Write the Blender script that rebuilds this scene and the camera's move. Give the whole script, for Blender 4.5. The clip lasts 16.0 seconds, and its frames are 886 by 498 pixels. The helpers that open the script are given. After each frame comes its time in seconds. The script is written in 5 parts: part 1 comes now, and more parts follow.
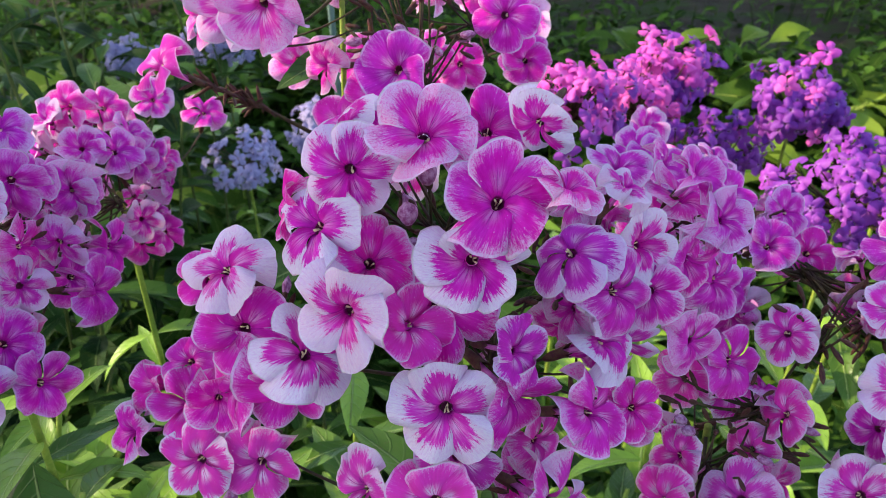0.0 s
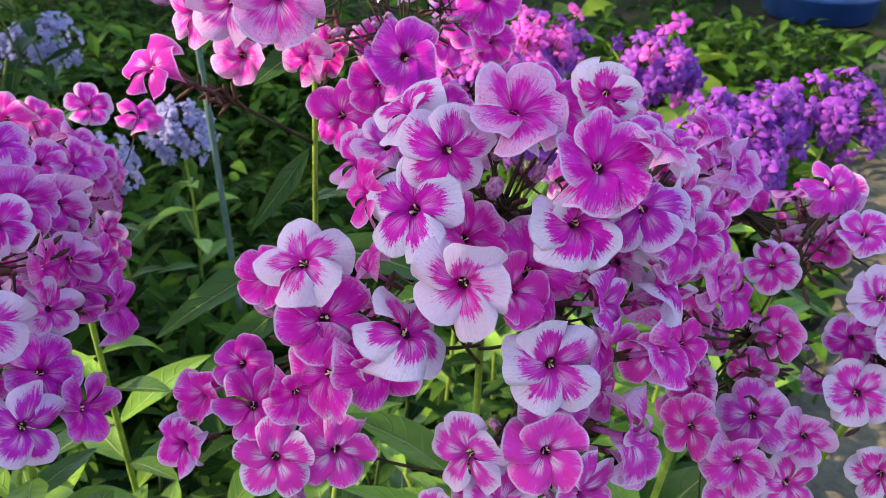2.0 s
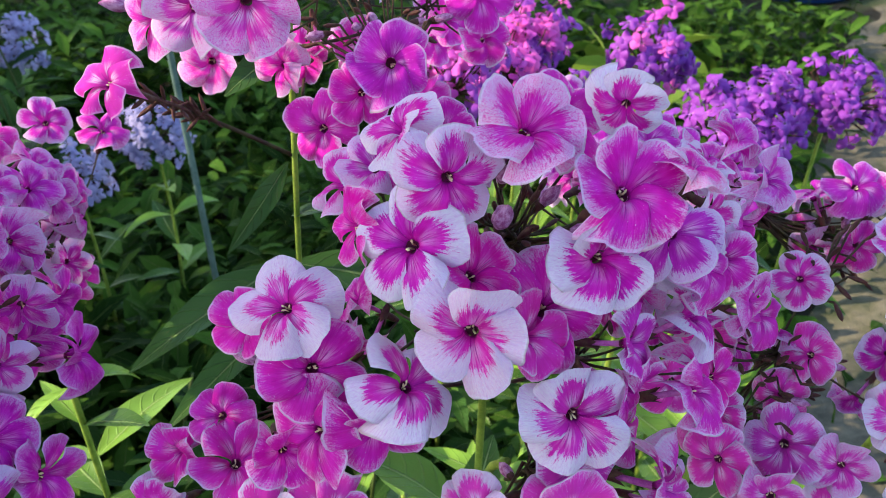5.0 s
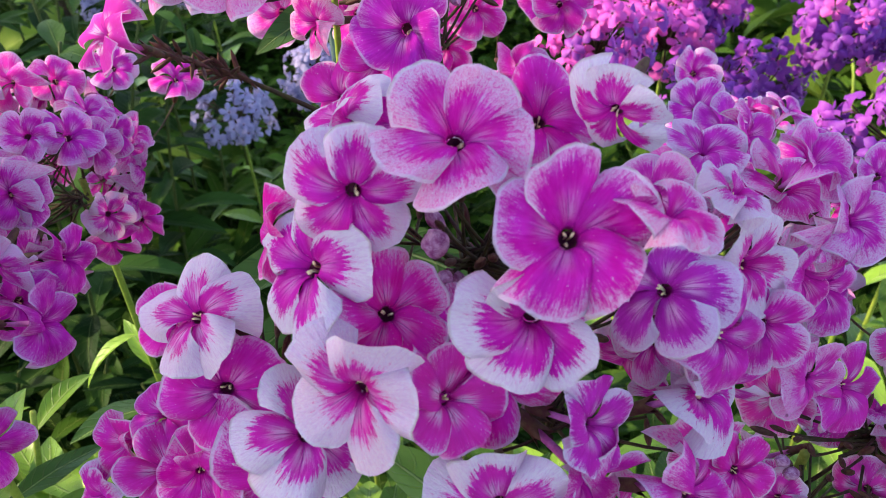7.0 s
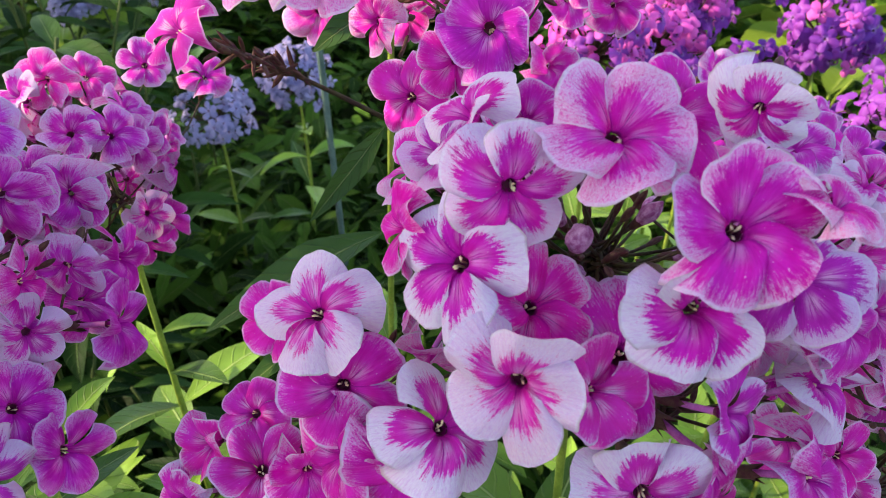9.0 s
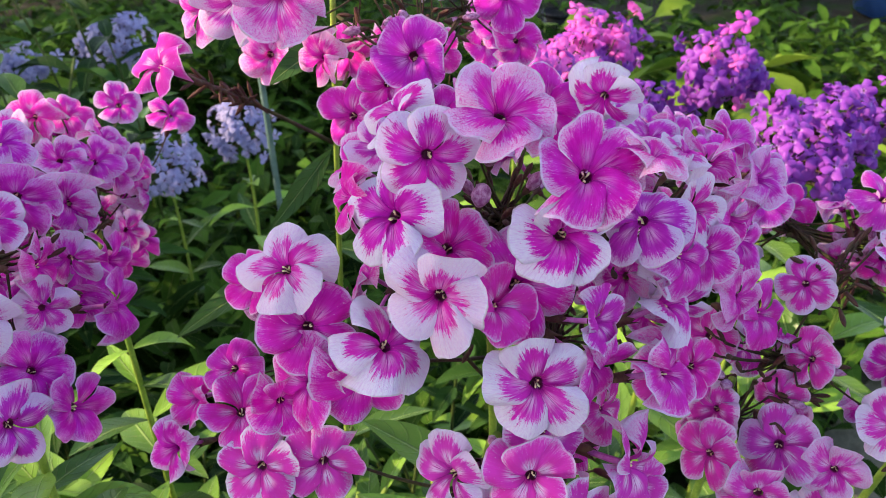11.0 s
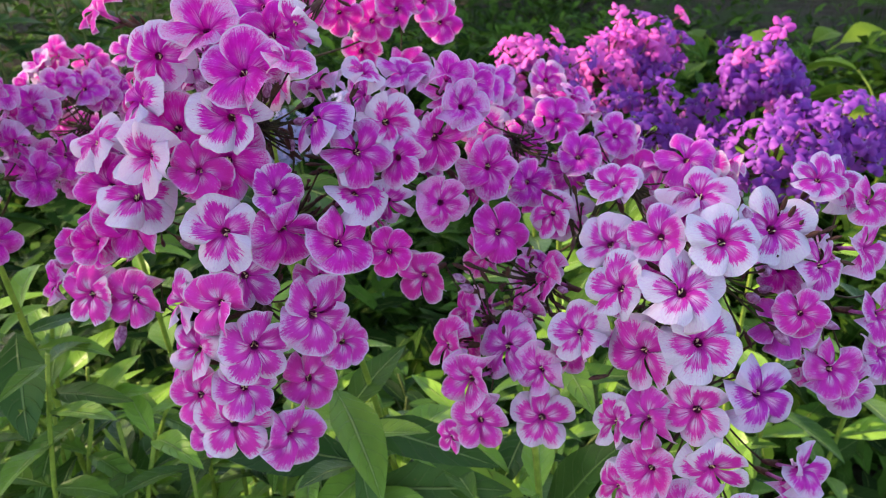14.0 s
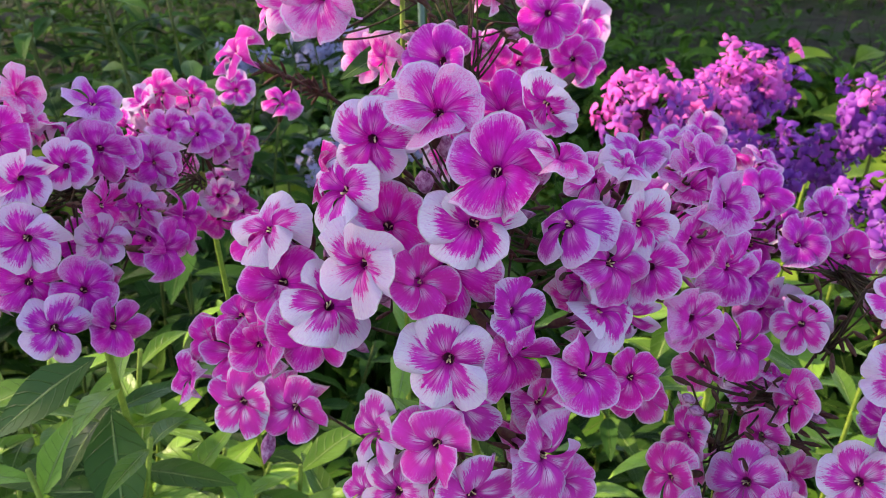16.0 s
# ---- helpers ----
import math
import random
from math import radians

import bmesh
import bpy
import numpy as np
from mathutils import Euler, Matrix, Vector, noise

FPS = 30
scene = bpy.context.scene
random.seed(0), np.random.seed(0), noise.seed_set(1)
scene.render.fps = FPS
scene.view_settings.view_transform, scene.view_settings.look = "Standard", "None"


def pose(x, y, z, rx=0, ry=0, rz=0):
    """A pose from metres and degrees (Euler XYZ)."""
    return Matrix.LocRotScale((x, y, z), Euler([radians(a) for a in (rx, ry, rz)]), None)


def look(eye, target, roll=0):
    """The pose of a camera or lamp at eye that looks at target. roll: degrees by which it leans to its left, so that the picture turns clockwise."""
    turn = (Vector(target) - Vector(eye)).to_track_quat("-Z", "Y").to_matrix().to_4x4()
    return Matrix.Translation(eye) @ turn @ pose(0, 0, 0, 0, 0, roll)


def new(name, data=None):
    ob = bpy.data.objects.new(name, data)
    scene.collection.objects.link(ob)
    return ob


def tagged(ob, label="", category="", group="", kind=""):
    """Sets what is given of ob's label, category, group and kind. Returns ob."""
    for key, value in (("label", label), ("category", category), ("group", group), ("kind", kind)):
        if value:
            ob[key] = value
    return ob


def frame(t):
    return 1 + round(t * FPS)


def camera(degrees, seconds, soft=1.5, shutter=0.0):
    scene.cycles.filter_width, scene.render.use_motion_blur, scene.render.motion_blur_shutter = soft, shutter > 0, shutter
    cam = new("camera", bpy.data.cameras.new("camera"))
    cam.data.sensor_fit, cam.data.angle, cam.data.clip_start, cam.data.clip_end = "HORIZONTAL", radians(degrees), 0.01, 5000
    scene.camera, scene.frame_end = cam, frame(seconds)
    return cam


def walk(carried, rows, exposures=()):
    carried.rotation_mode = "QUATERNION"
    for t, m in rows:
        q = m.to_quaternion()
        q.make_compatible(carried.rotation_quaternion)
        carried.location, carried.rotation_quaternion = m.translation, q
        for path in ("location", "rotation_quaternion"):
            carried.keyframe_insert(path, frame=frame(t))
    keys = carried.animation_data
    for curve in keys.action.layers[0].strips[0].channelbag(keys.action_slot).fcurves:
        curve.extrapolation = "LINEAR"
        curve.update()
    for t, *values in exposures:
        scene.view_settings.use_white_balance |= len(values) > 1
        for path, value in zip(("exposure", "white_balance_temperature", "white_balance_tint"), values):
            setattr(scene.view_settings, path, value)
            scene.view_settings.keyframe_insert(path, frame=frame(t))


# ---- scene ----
cam = camera(56.9, 16.0, soft=0.4)
METRES, EYE, TILT, LEAN, TURN = 0.9, 1.0, -30.0, 0.0, 0.0
ROWS = [
    (0.0, 0.0, 0.0, 0.0, -0.0, 0.0, 0.0),
    (0.5, -0.035, -0.0094, 0.0033, -3.26, -0.81, 2.02),
    (1.0, -0.0658, -0.013, 0.0091, -6.67, -1.12, 3.77),
    (1.5, -0.0881, -0.0135, 0.0063, -9.97, -1.32, 5.24),
    (2.0, -0.1065, -0.0071, -0.0002, -12.58, -1.51, 6.17),
    (2.5, -0.1304, -0.0107, 0.0005, -14.53, -1.79, 6.78),
    (3.0, -0.1465, 0.0058, -0.0002, -15.88, -1.92, 7.35),
    (3.5, -0.1651, 0.0176, 0.0141, -16.98, -1.96, 7.99),
    (4.0, -0.1595, 0.0279, 0.0257, -17.24, -1.97, 8.57),
    (4.5, -0.1341, 0.0273, 0.0204, -16.29, -2.17, 8.65),
    (7.0, -0.0095, 0.0855, 0.0303, 0.25, -4.74, 2.57),
    (7.5, -0.0196, 0.0824, 0.0304, 1.17, -4.93, 1.96),
    (8.0, -0.035, 0.0883, 0.0338, 0.36, -5.2, 1.93),
    (10.5, -0.0843, 0.0418, 0.0146, -7.42, -2.46, 4.56),
    (11.0, -0.0678, 0.0031, -0.0004, -7.23, -0.99, 4.88),
    (11.5, -0.0513, -0.0643, -0.0333, -5.97, 0.02, 4.32),
    (12.0, 0.0066, -0.0851, -0.0614, -3.37, 0.48, 3.05),
    (12.5, 0.1028, -0.0992, -0.0814, 0.07, 0.53, 1.55),
    (13.0, 0.1556, -0.089, -0.0818, 3.32, 0.53, 0.15),
    (13.5, 0.1675, -0.093, -0.0814, 5.67, 0.68, -0.8),
    (14.0, 0.1623, -0.0939, -0.072, 7.06, 0.96, -1.39),
    (14.5, 0.1481, -0.083, -0.0612, 7.68, 1.22, -1.73),
    (15.0, 0.109, -0.074, -0.0462, 7.38, 1.36, -1.87),
    (15.5, 0.0661, -0.0573, -0.0258, 6.82, 1.23, -2.12),
    (16.0, 0.0373, -0.03, -0.0192, 6.9, 0.83, -3.03),
]
walk(cam, [(t, pose(0, 0, EYE, TILT, LEAN, TURN) @ pose(METRES * x, METRES * y, METRES * z, 90 + pitch, roll, yaw)) for t, x, y, z, yaw, pitch, roll in ROWS],
     exposures=((0.0, 1.61, 6900, 17), (3.5, 1.65, 6600, 15), (4.5, 1.59, 6400, 13), (7.0, 1.67, 7050, 18), (10.5, 1.68, 7200, 17), (12.5, 1.71, 7300, 15), (14.5, 1.67, 7250, 15), (16.0, 1.64, 7200, 17)))
# a small phone lens, focused on the nearest flower heads
cam.data.dof.use_dof = True
cam.data.dof.focus_distance = 0.285
cam.data.dof.aperture_fstop = 30.0

# ---- light: an evening sun low on one side, open sky above ----
SUN_WAY = Vector((-0.80, 0.06, 0.56)).normalized()
world = bpy.data.worlds.new("sky")
world.use_nodes = True
scene.world = world
sky = world.node_tree.nodes.new("ShaderNodeTexSky")
sky.sky_type = "NISHITA"
sky.sun_disc = False
sky.sun_elevation = math.asin(SUN_WAY.z)
sky.sun_rotation = math.atan2(SUN_WAY.x, SUN_WAY.y)
world.node_tree.links.new(sky.outputs[0], world.node_tree.nodes["Background"].inputs[0])
world.node_tree.nodes["Background"].inputs[1].default_value = 0.15
sun = new("sun", bpy.data.lights.new("sun", "SUN"))
sun.data.energy, sun.data.angle, sun.data.color = 2.6, radians(0.6), (1.0, 0.83, 0.62)
sun.matrix_world = look(SUN_WAY * 20, (0, 0, 0))


# ---- materials ----
def node_kit(name):
    m = bpy.data.materials.new(name)
    m.use_nodes = True
    nt = m.node_tree
    return m, nt, nt.nodes["Principled BSDF"]


def mth(nt, op, a, b=None, c=None, clamp=False):
    n = nt.nodes.new("ShaderNodeMath")
    n.operation, n.use_clamp = op, clamp
    for i, v in enumerate((a, b, c)):
        if v is None:
            continue
        if isinstance(v, (int, float)):
            n.inputs[i].default_value = v
        else:
            nt.links.new(v, n.inputs[i])
    return n.outputs[0]


def ramp(nt, v, lo, hi, to_lo=0.0, to_hi=1.0):
    n = nt.nodes.new("ShaderNodeMapRange")
    n.interpolation_type = "SMOOTHSTEP"
    for i, x in enumerate((v, lo, hi, to_lo, to_hi)):
        if isinstance(x, (int, float)):
            n.inputs[i].default_value = x
        else:
            nt.links.new(x, n.inputs[i])
    return n.outputs[0]


def blend(nt, fac, a, b, mode="MIX"):
    n = nt.nodes.new("ShaderNodeMix")
    n.data_type, n.blend_type = "RGBA", mode
    for i, v in ((0, fac), (6, a), (7, b)):
        if isinstance(v, (int, float)):
            n.inputs[i].default_value = v
        elif isinstance(v, tuple):
            n.inputs[i].default_value = (*v, 1)
        else:
            nt.links.new(v, n.inputs[i])
    return n.outputs[2]


def vec(nt, x, y, z=0.0):
    n = nt.nodes.new("ShaderNodeCombineXYZ")
    for i, v in enumerate((x, y, z)):
        if isinstance(v, (int, float)):
            n.inputs[i].default_value = v
        else:
            nt.links.new(v, n.inputs[i])
    return n.outputs[0]


def grain(nt, vector, scale, detail=3.0, rough=0.55):
    n = nt.nodes.new("ShaderNodeTexNoise")
    n.inputs["Scale"].default_value, n.inputs["Detail"].default_value, n.inputs["Roughness"].default_value = scale, detail, rough
    if vector is not None:
        nt.links.new(vector, n.inputs["Vector"])
    return n.outputs["Fac"]


def place_of(nt, kind="Object"):
    return nt.nodes.new("ShaderNodeTexCoord").outputs[kind]


def uv_of(nt):
    s = nt.nodes.new("ShaderNodeSeparateXYZ")
    nt.links.new(nt.nodes.new("ShaderNodeUVMap").outputs[0], s.inputs[0])
    return s.outputs[0], s.outputs[1]


def relief(nt, shader, height, strength, distance=0.001):
    n = nt.nodes.new("ShaderNodeBump")
    n.inputs["Strength"].default_value, n.inputs["Distance"].default_value = strength, distance
    nt.links.new(height, n.inputs["Height"])
    nt.links.new(n.outputs[0], shader.inputs["Normal"])


def thin(nt, shader, colour, share):
    """Lets light through a petal or leaf."""
    tr = nt.nodes.new("ShaderNodeBsdfTranslucent")
    nt.links.new(colour, tr.inputs[0])
    mix = nt.nodes.new("ShaderNodeMixShader")
    mix.inputs[0].default_value = share
    nt.links.new(shader.outputs[0], mix.inputs[1])
    nt.links.new(tr.outputs[0], mix.inputs[2])
    nt.links.new(mix.outputs[0], nt.nodes["Material Output"].inputs[0])


def petal_material():
    """Magenta phlox petal. The object colour holds star size, paleness of the margin and hue; its alpha the pale rays of the eye."""
    m, nt, sh = node_kit("phlox_petal")
    u, v = uv_of(nt)
    info = nt.nodes.new("ShaderNodeObjectInfo")
    sep = nt.nodes.new("ShaderNodeSeparateColor")
    nt.links.new(info.outputs["Color"], sep.inputs[0])
    star, pale, hue, eye, rnd = sep.outputs[0], sep.outputs[1], sep.outputs[2], info.outputs["Alpha"], info.outputs["Random"]
    across = mth(nt, "MULTIPLY_ADD", v, 2.0, -1.0)
    side = mth(nt, "ABSOLUTE", across)
    shift = mth(nt, "MULTIPLY", rnd, 40.0)
    fibre = grain(nt, vec(nt, mth(nt, "MULTIPLY_ADD", across, 15.0, shift), mth(nt, "MULTIPLY", u, 2.4), shift), 1.0, 5.0, 0.65)
    fine = grain(nt, vec(nt, mth(nt, "MULTIPLY_ADD", across, 42.0, shift), mth(nt, "MULTIPLY", u, 11.0), shift), 1.0, 4.0, 0.7)
    blot = grain(nt, vec(nt, mth(nt, "MULTIPLY_ADD", across, 1.6, shift), mth(nt, "MULTIPLY", u, 2.6), shift), 1.0, 2.0, 0.5)
    speck = grain(nt, vec(nt, mth(nt, "MULTIPLY_ADD", across, 34.0, shift), mth(nt, "MULTIPLY", u, 36.0), shift), 1.0, 4.0, 0.75)
    # margin: fringed along the fibres, reaching further down at the sides
    reach = mth(nt, "MULTIPLY_ADD", mth(nt, "POWER", side, 2.2), mth(nt, "MULTIPLY_ADD", pale, 0.24, 0.08), u)
    reach = mth(nt, "MULTIPLY_ADD", mth(nt, "SUBTRACT", fibre, 0.5), 0.66, reach)
    reach = mth(nt, "MULTIPLY_ADD", mth(nt, "SUBTRACT", blot, 0.5), 0.34, reach)
    reach = mth(nt, "MULTIPLY_ADD", mth(nt, "SUBTRACT", fine, 0.5), 0.60, reach)
    reach = mth(nt, "MULTIPLY_ADD", mth(nt, "SUBTRACT", speck, 0.5), 0.30, reach)
    soft = mth(nt, "MULTIPLY_ADD", mth(nt, "SUBTRACT", 1.0, pale), 0.20, 0.050)
    edge = mth(nt, "MULTIPLY_ADD", pale, 0.08, mth(nt, "SUBTRACT", star, 0.045))
    margin = ramp(nt, reach, mth(nt, "SUBTRACT", edge, soft), mth(nt, "ADD", edge, soft))
    margin = mth(nt, "MULTIPLY", margin, ramp(nt, mth(nt, "MULTIPLY_ADD", speck, 0.6, mth(nt, "MULTIPLY", fine, 0.4)), 0.40, 0.56, ramp(nt, pale, 0.45, 0.92, 0.05, 0.95), 1.0))
    deep = blend(nt, hue, (0.52, 0.002, 0.43), (0.90, 0.002, 0.36))
    light = blend(nt, hue, (0.84, 0.038, 0.75), (1.0, 0.038, 0.63))
    body = blend(nt, mth(nt, "ADD", mth(nt, "MULTIPLY", ramp(nt, fibre, 0.34, 0.66), 0.32), mth(nt, "MULTIPLY", ramp(nt, blot, 0.30, 0.70), 0.55)), deep, light)
    body = blend(nt, mth(nt, "MULTIPLY", ramp(nt, fine, 0.50, 0.30), ramp(nt, u, 1.0, 0.25, 0.10, 0.24)), body, (0.40, 0.0, 0.30))
    # hair-thin veins that fan out over the whole petal
    hair = mth(nt, "ABSOLUTE", mth(nt, "SUBTRACT", mth(nt, "FRACT", mth(nt, "MULTIPLY_ADD", fibre, 1.6, mth(nt, "MULTIPLY", across, 8.5))), 0.5))
    hair = mth(nt, "MULTIPLY", ramp(nt, hair, 0.16, 0.03), ramp(nt, fine, 0.38, 0.58))
    # dark midrib, and side edges darker towards the base
    rib = mth(nt, "MULTIPLY", ramp(nt, mth(nt, "ADD", side, mth(nt, "MULTIPLY", mth(nt, "SUBTRACT", fibre, 0.5), 0.05)), 0.034, 0.008), ramp(nt, u, 0.66, 0.20, 0.0, 0.75))
    base_edge = mth(nt, "MULTIPLY", ramp(nt, side, 0.84, 1.0), ramp(nt, u, 0.70, 0.25, 0.0, 0.55))
    # pale rays beside the midrib near the eye
    ray = mth(nt, "MULTIPLY", ramp(nt, u, 0.10, 0.26), ramp(nt, u, 0.62, 0.28))
    ray = mth(nt, "MULTIPLY", ray, ramp(nt, side, 0.55, 0.18))
    ray = mth(nt, "MULTIPLY", mth(nt, "MULTIPLY", ray, ramp(nt, fibre, 0.38, 0.56)), mth(nt, "MULTIPLY_ADD", eye, 1.05, 0.30), None, True)
    body = blend(nt, mth(nt, "MULTIPLY", eye, 0.40), body, blend(nt, hue, (0.62, 0.12, 0.68), (0.95, 0.12, 0.62)))
    body = blend(nt, ray, body, (0.98, 0.68, 0.92))
    body = blend(nt, mth(nt, "MAXIMUM", rib, base_edge), body, (0.34, 0.0, 0.24))
    rim = blend(nt, hue, (0.76, 0.70, 0.86), (0.93, 0.87, 0.94))
    rim = blend(nt, mth(nt, "MULTIPLY", ramp(nt, fine, 0.44, 0.62), 0.34), rim, (0.74, 0.30, 0.76))
    wash = blend(nt, mth(nt, "POWER", pale, 0.5), body, rim)
    col = blend(nt, margin, body, wash)
    hem = mth(nt, "MULTIPLY", ramp(nt, mth(nt, "MAXIMUM", mth(nt, "MULTIPLY", side, ramp(nt, u, 0.25, 0.6)), u), 0.945, 0.968), mth(nt, "MULTIPLY", mth(nt, "MULTIPLY_ADD", pale, 0.35, 0.60), ramp(nt, blot, 0.34, 0.56)))
    col = blend(nt, hem, col, rim)
    col = blend(nt, mth(nt, "MULTIPLY", hair, ramp(nt, u, 0.15, 0.6, 0.10, 0.13)), col, blend(nt, hue, (0.42, 0.08, 0.46), (0.62, 0.10, 0.40)))
    # scattered pale flecks
    fleck = nt.nodes.new("ShaderNodeTexVoronoi")
    fleck.inputs["Scale"].default_value = 1.0
    nt.links.new(vec(nt, mth(nt, "MULTIPLY_ADD", across, 8.0, shift), mth(nt, "MULTIPLY", u, 13.0), shift), fleck.inputs["Vector"])
    dots = mth(nt, "MULTIPLY", ramp(nt, fleck.outputs["Distance"], 0.20, 0.08), ramp(nt, fibre, 0.50, 0.60))
    col = blend(nt, mth(nt, "MULTIPLY", dots, 0.65), col, (0.90, 0.82, 0.92))
    # dark eye ring and brown worn edge
    col = blend(nt, ramp(nt, u, 0.085, 0.015, 0.0, 0.95), col, (0.20, 0.005, 0.09))
    worn = mth(nt, "MULTIPLY", ramp(nt, u, 0.955, 1.0), ramp(nt, blot, 0.48, 0.62, 0.0, 0.6))
    col = blend(nt, worn, col, (0.46, 0.30, 0.30))
    nt.links.new(col, sh.inputs["Base Color"])
    sh.inputs["Roughness"].default_value = 0.45
    sh.inputs["Specular IOR Level"].default_value = 0.05
    relief(nt, sh, mth(nt, "ADD", mth(nt, "MULTIPLY", blot, 1.5), mth(nt, "SUBTRACT", mth(nt, "ADD", speck, mth(nt, "ADD", fine, fibre)), mth(nt, "MULTIPLY", hair, 0.3))), 0.7, 0.0008)
    thin(nt, sh, col, 0.24)
    return m


def plain_petal_material(name, dark, pale):
    """Small far-off petals in one colour that varies from flower to flower."""
    m, nt, sh = node_kit(name)
    u, v = uv_of(nt)
    info = nt.nodes.new("ShaderNodeObjectInfo")
    tint = grain(nt, place_of(nt), 1.4, 2.0)
    col = blend(nt, mth(nt, "MULTIPLY_ADD", info.outputs["Random"], 0.7, mth(nt, "MULTIPLY", tint, 0.4)), dark, pale)
    col = blend(nt, ramp(nt, u, 0.26, 0.05, 0.0, 0.35), col, (0.80, 0.62, 0.92))
    col = blend(nt, ramp(nt, u, 0.09, 0.02, 0.0, 0.8), col, (0.20, 0.02, 0.16))
    nt.links.new(col, sh.inputs["Base Color"])
    sh.inputs["Roughness"].default_value = 0.6
    thin(nt, sh, col, 0.3)
    return m


def leaf_material(name, dark, pale, rib, sheen=0.42, gloss=0.04):
    m, nt, sh = node_kit(name)
    u, v = uv_of(nt)
    rnd = nt.nodes.new("ShaderNodeObjectInfo").outputs["Random"]
    isle = nt.nodes.new("ShaderNodeNewGeometry").outputs["Random Per Island"]
    side = mth(nt, "ABSOLUTE", mth(nt, "MULTIPLY_ADD", v, 2.0, -1.0))
    shift = mth(nt, "MULTIPLY", mth(nt, "ADD", rnd, isle), 30.0)
    cloud = grain(nt, vec(nt, mth(nt, "MULTIPLY_ADD", u, 4.0, shift), mth(nt, "MULTIPLY", v, 2.0), shift), 1.0, 4.0)
    pick = mth(nt, "FRACT", mth(nt, "ADD", mth(nt, "MULTIPLY", rnd, 3.7), isle))
    col = blend(nt, mth(nt, "MULTIPLY", mth(nt, "MULTIPLY_ADD", mth(nt, "POWER", pick, 1.25), 0.92, 0.08), mth(nt, "MULTIPLY_ADD", cloud, 0.8, 0.6)), dark, pale)
    # side veins run forward from the midrib
    bend = mth(nt, "MULTIPLY_ADD", cloud, 0.10, mth(nt, "MULTIPLY", mth(nt, "POWER", side, 1.4), 0.16))
    wave = mth(nt, "FRACT", mth(nt, "MULTIPLY", mth(nt, "SUBTRACT", u, bend), 8.0))
    vein = ramp(nt, mth(nt, "ABSOLUTE", mth(nt, "SUBTRACT", wave, 0.5)), 0.10, 0.02)
    mid = ramp(nt, side, 0.075, 0.025)
    col = blend(nt, mth(nt, "MULTIPLY", vein, 0.07), col, rib)
    col = blend(nt, mth(nt, "MULTIPLY", mid, 0.75), col, rib)
    spot = ramp(nt, grain(nt, vec(nt, mth(nt, "MULTIPLY_ADD", u, 16.0, shift), mth(nt, "MULTIPLY", v, 5.0), shift), 1.0, 2.0), 0.70, 0.78, 0.0, 0.5)
    col = blend(nt, spot, col, (0.22, 0.17, 0.06))
    nt.links.new(col, sh.inputs["Base Color"])
    sh.inputs["Roughness"].default_value = sheen
    sh.inputs["Specular IOR Level"].default_value = gloss
    relief(nt, sh, mth(nt, "SUBTRACT", mth(nt, "MULTIPLY", cloud, 0.5), mth(nt, "ADD", mth(nt, "MULTIPLY", vein, 0.30), mid)), 1.0, 0.0018)
    thin(nt, sh, col, 0.25)
    return m


def rough_material(name, a, b, scale, rough=0.8, bump=0.3, c=None, metal=0.0, depth=0.004, shine=0.15):
    """Two or three colours in noise at two scales, with relief."""
    m, nt, sh = node_kit(name)
    p = place_of(nt)
    big, small = grain(nt, p, scale, 4.0), grain(nt, p, scale * 9, 5.0, 0.7)
    col = blend(nt, ramp(nt, mth(nt, "ADD", mth(nt, "MULTIPLY", big, 0.6), mth(nt, "MULTIPLY", small, 0.4)), 0.38, 0.64), a, b)
    if c:
        col = blend(nt, ramp(nt, grain(nt, p, scale * 0.35, 5.0, 0.65), 0.47, 0.60), col, c)
    nt.links.new(col, sh.inputs["Base Color"])
    sh.inputs["Roughness"].default_value, sh.inputs["Metallic"].default_value = rough, metal
    sh.inputs["Specular IOR Level"].default_value = shine
    relief(nt, sh, mth(nt, "ADD", big, small), bump, depth)
    return m


PETAL = petal_material()
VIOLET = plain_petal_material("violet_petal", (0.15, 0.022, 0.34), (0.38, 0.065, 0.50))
# rose tone: evening sun on violet petals, put into their colour
SUNLIT_VIOLET = plain_petal_material("sunlit_violet_petal", (0.52, 0.05, 0.50), (0.86, 0.14, 0.55))
LAVENDER = plain_petal_material("lavender_petal", (0.20, 0.20, 0.42), (0.42, 0.40, 0.64))
LEAF = leaf_material("phlox_leaf", (0.016, 0.066, 0.012), (0.270, 0.500, 0.064), (0.38, 0.54, 0.17), 0.34, 0.24)
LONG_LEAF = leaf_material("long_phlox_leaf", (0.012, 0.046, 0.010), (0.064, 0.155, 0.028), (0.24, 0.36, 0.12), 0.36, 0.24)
# darker copy of the phlox leaf, the bed's shade put into its colour
SHADE_LEAF = leaf_material("shaded_phlox_leaf", (0.004, 0.018, 0.005), (0.045, 0.120, 0.022), (0.09, 0.17, 0.05), 0.5, 0.06)
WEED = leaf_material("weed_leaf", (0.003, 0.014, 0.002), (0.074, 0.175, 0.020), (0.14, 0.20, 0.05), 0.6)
HOSTA = leaf_material("broad_leaf", (0.03, 0.085, 0.012), (0.22, 0.33, 0.035), (0.26, 0.34, 0.08), 0.5)
STEM = rough_material("stem_skin", (0.15, 0.24, 0.035), (0.28, 0.38, 0.06), 60, 0.55, 0.1, depth=0.0005)
# stem colour darkened in the same way for shoots standing in shade
SHADED_STEM = rough_material("shaded_stem_skin", (0.045, 0.075, 0.018), (0.08, 0.11, 0.03), 60, 0.6, 0.1, depth=0.0005)
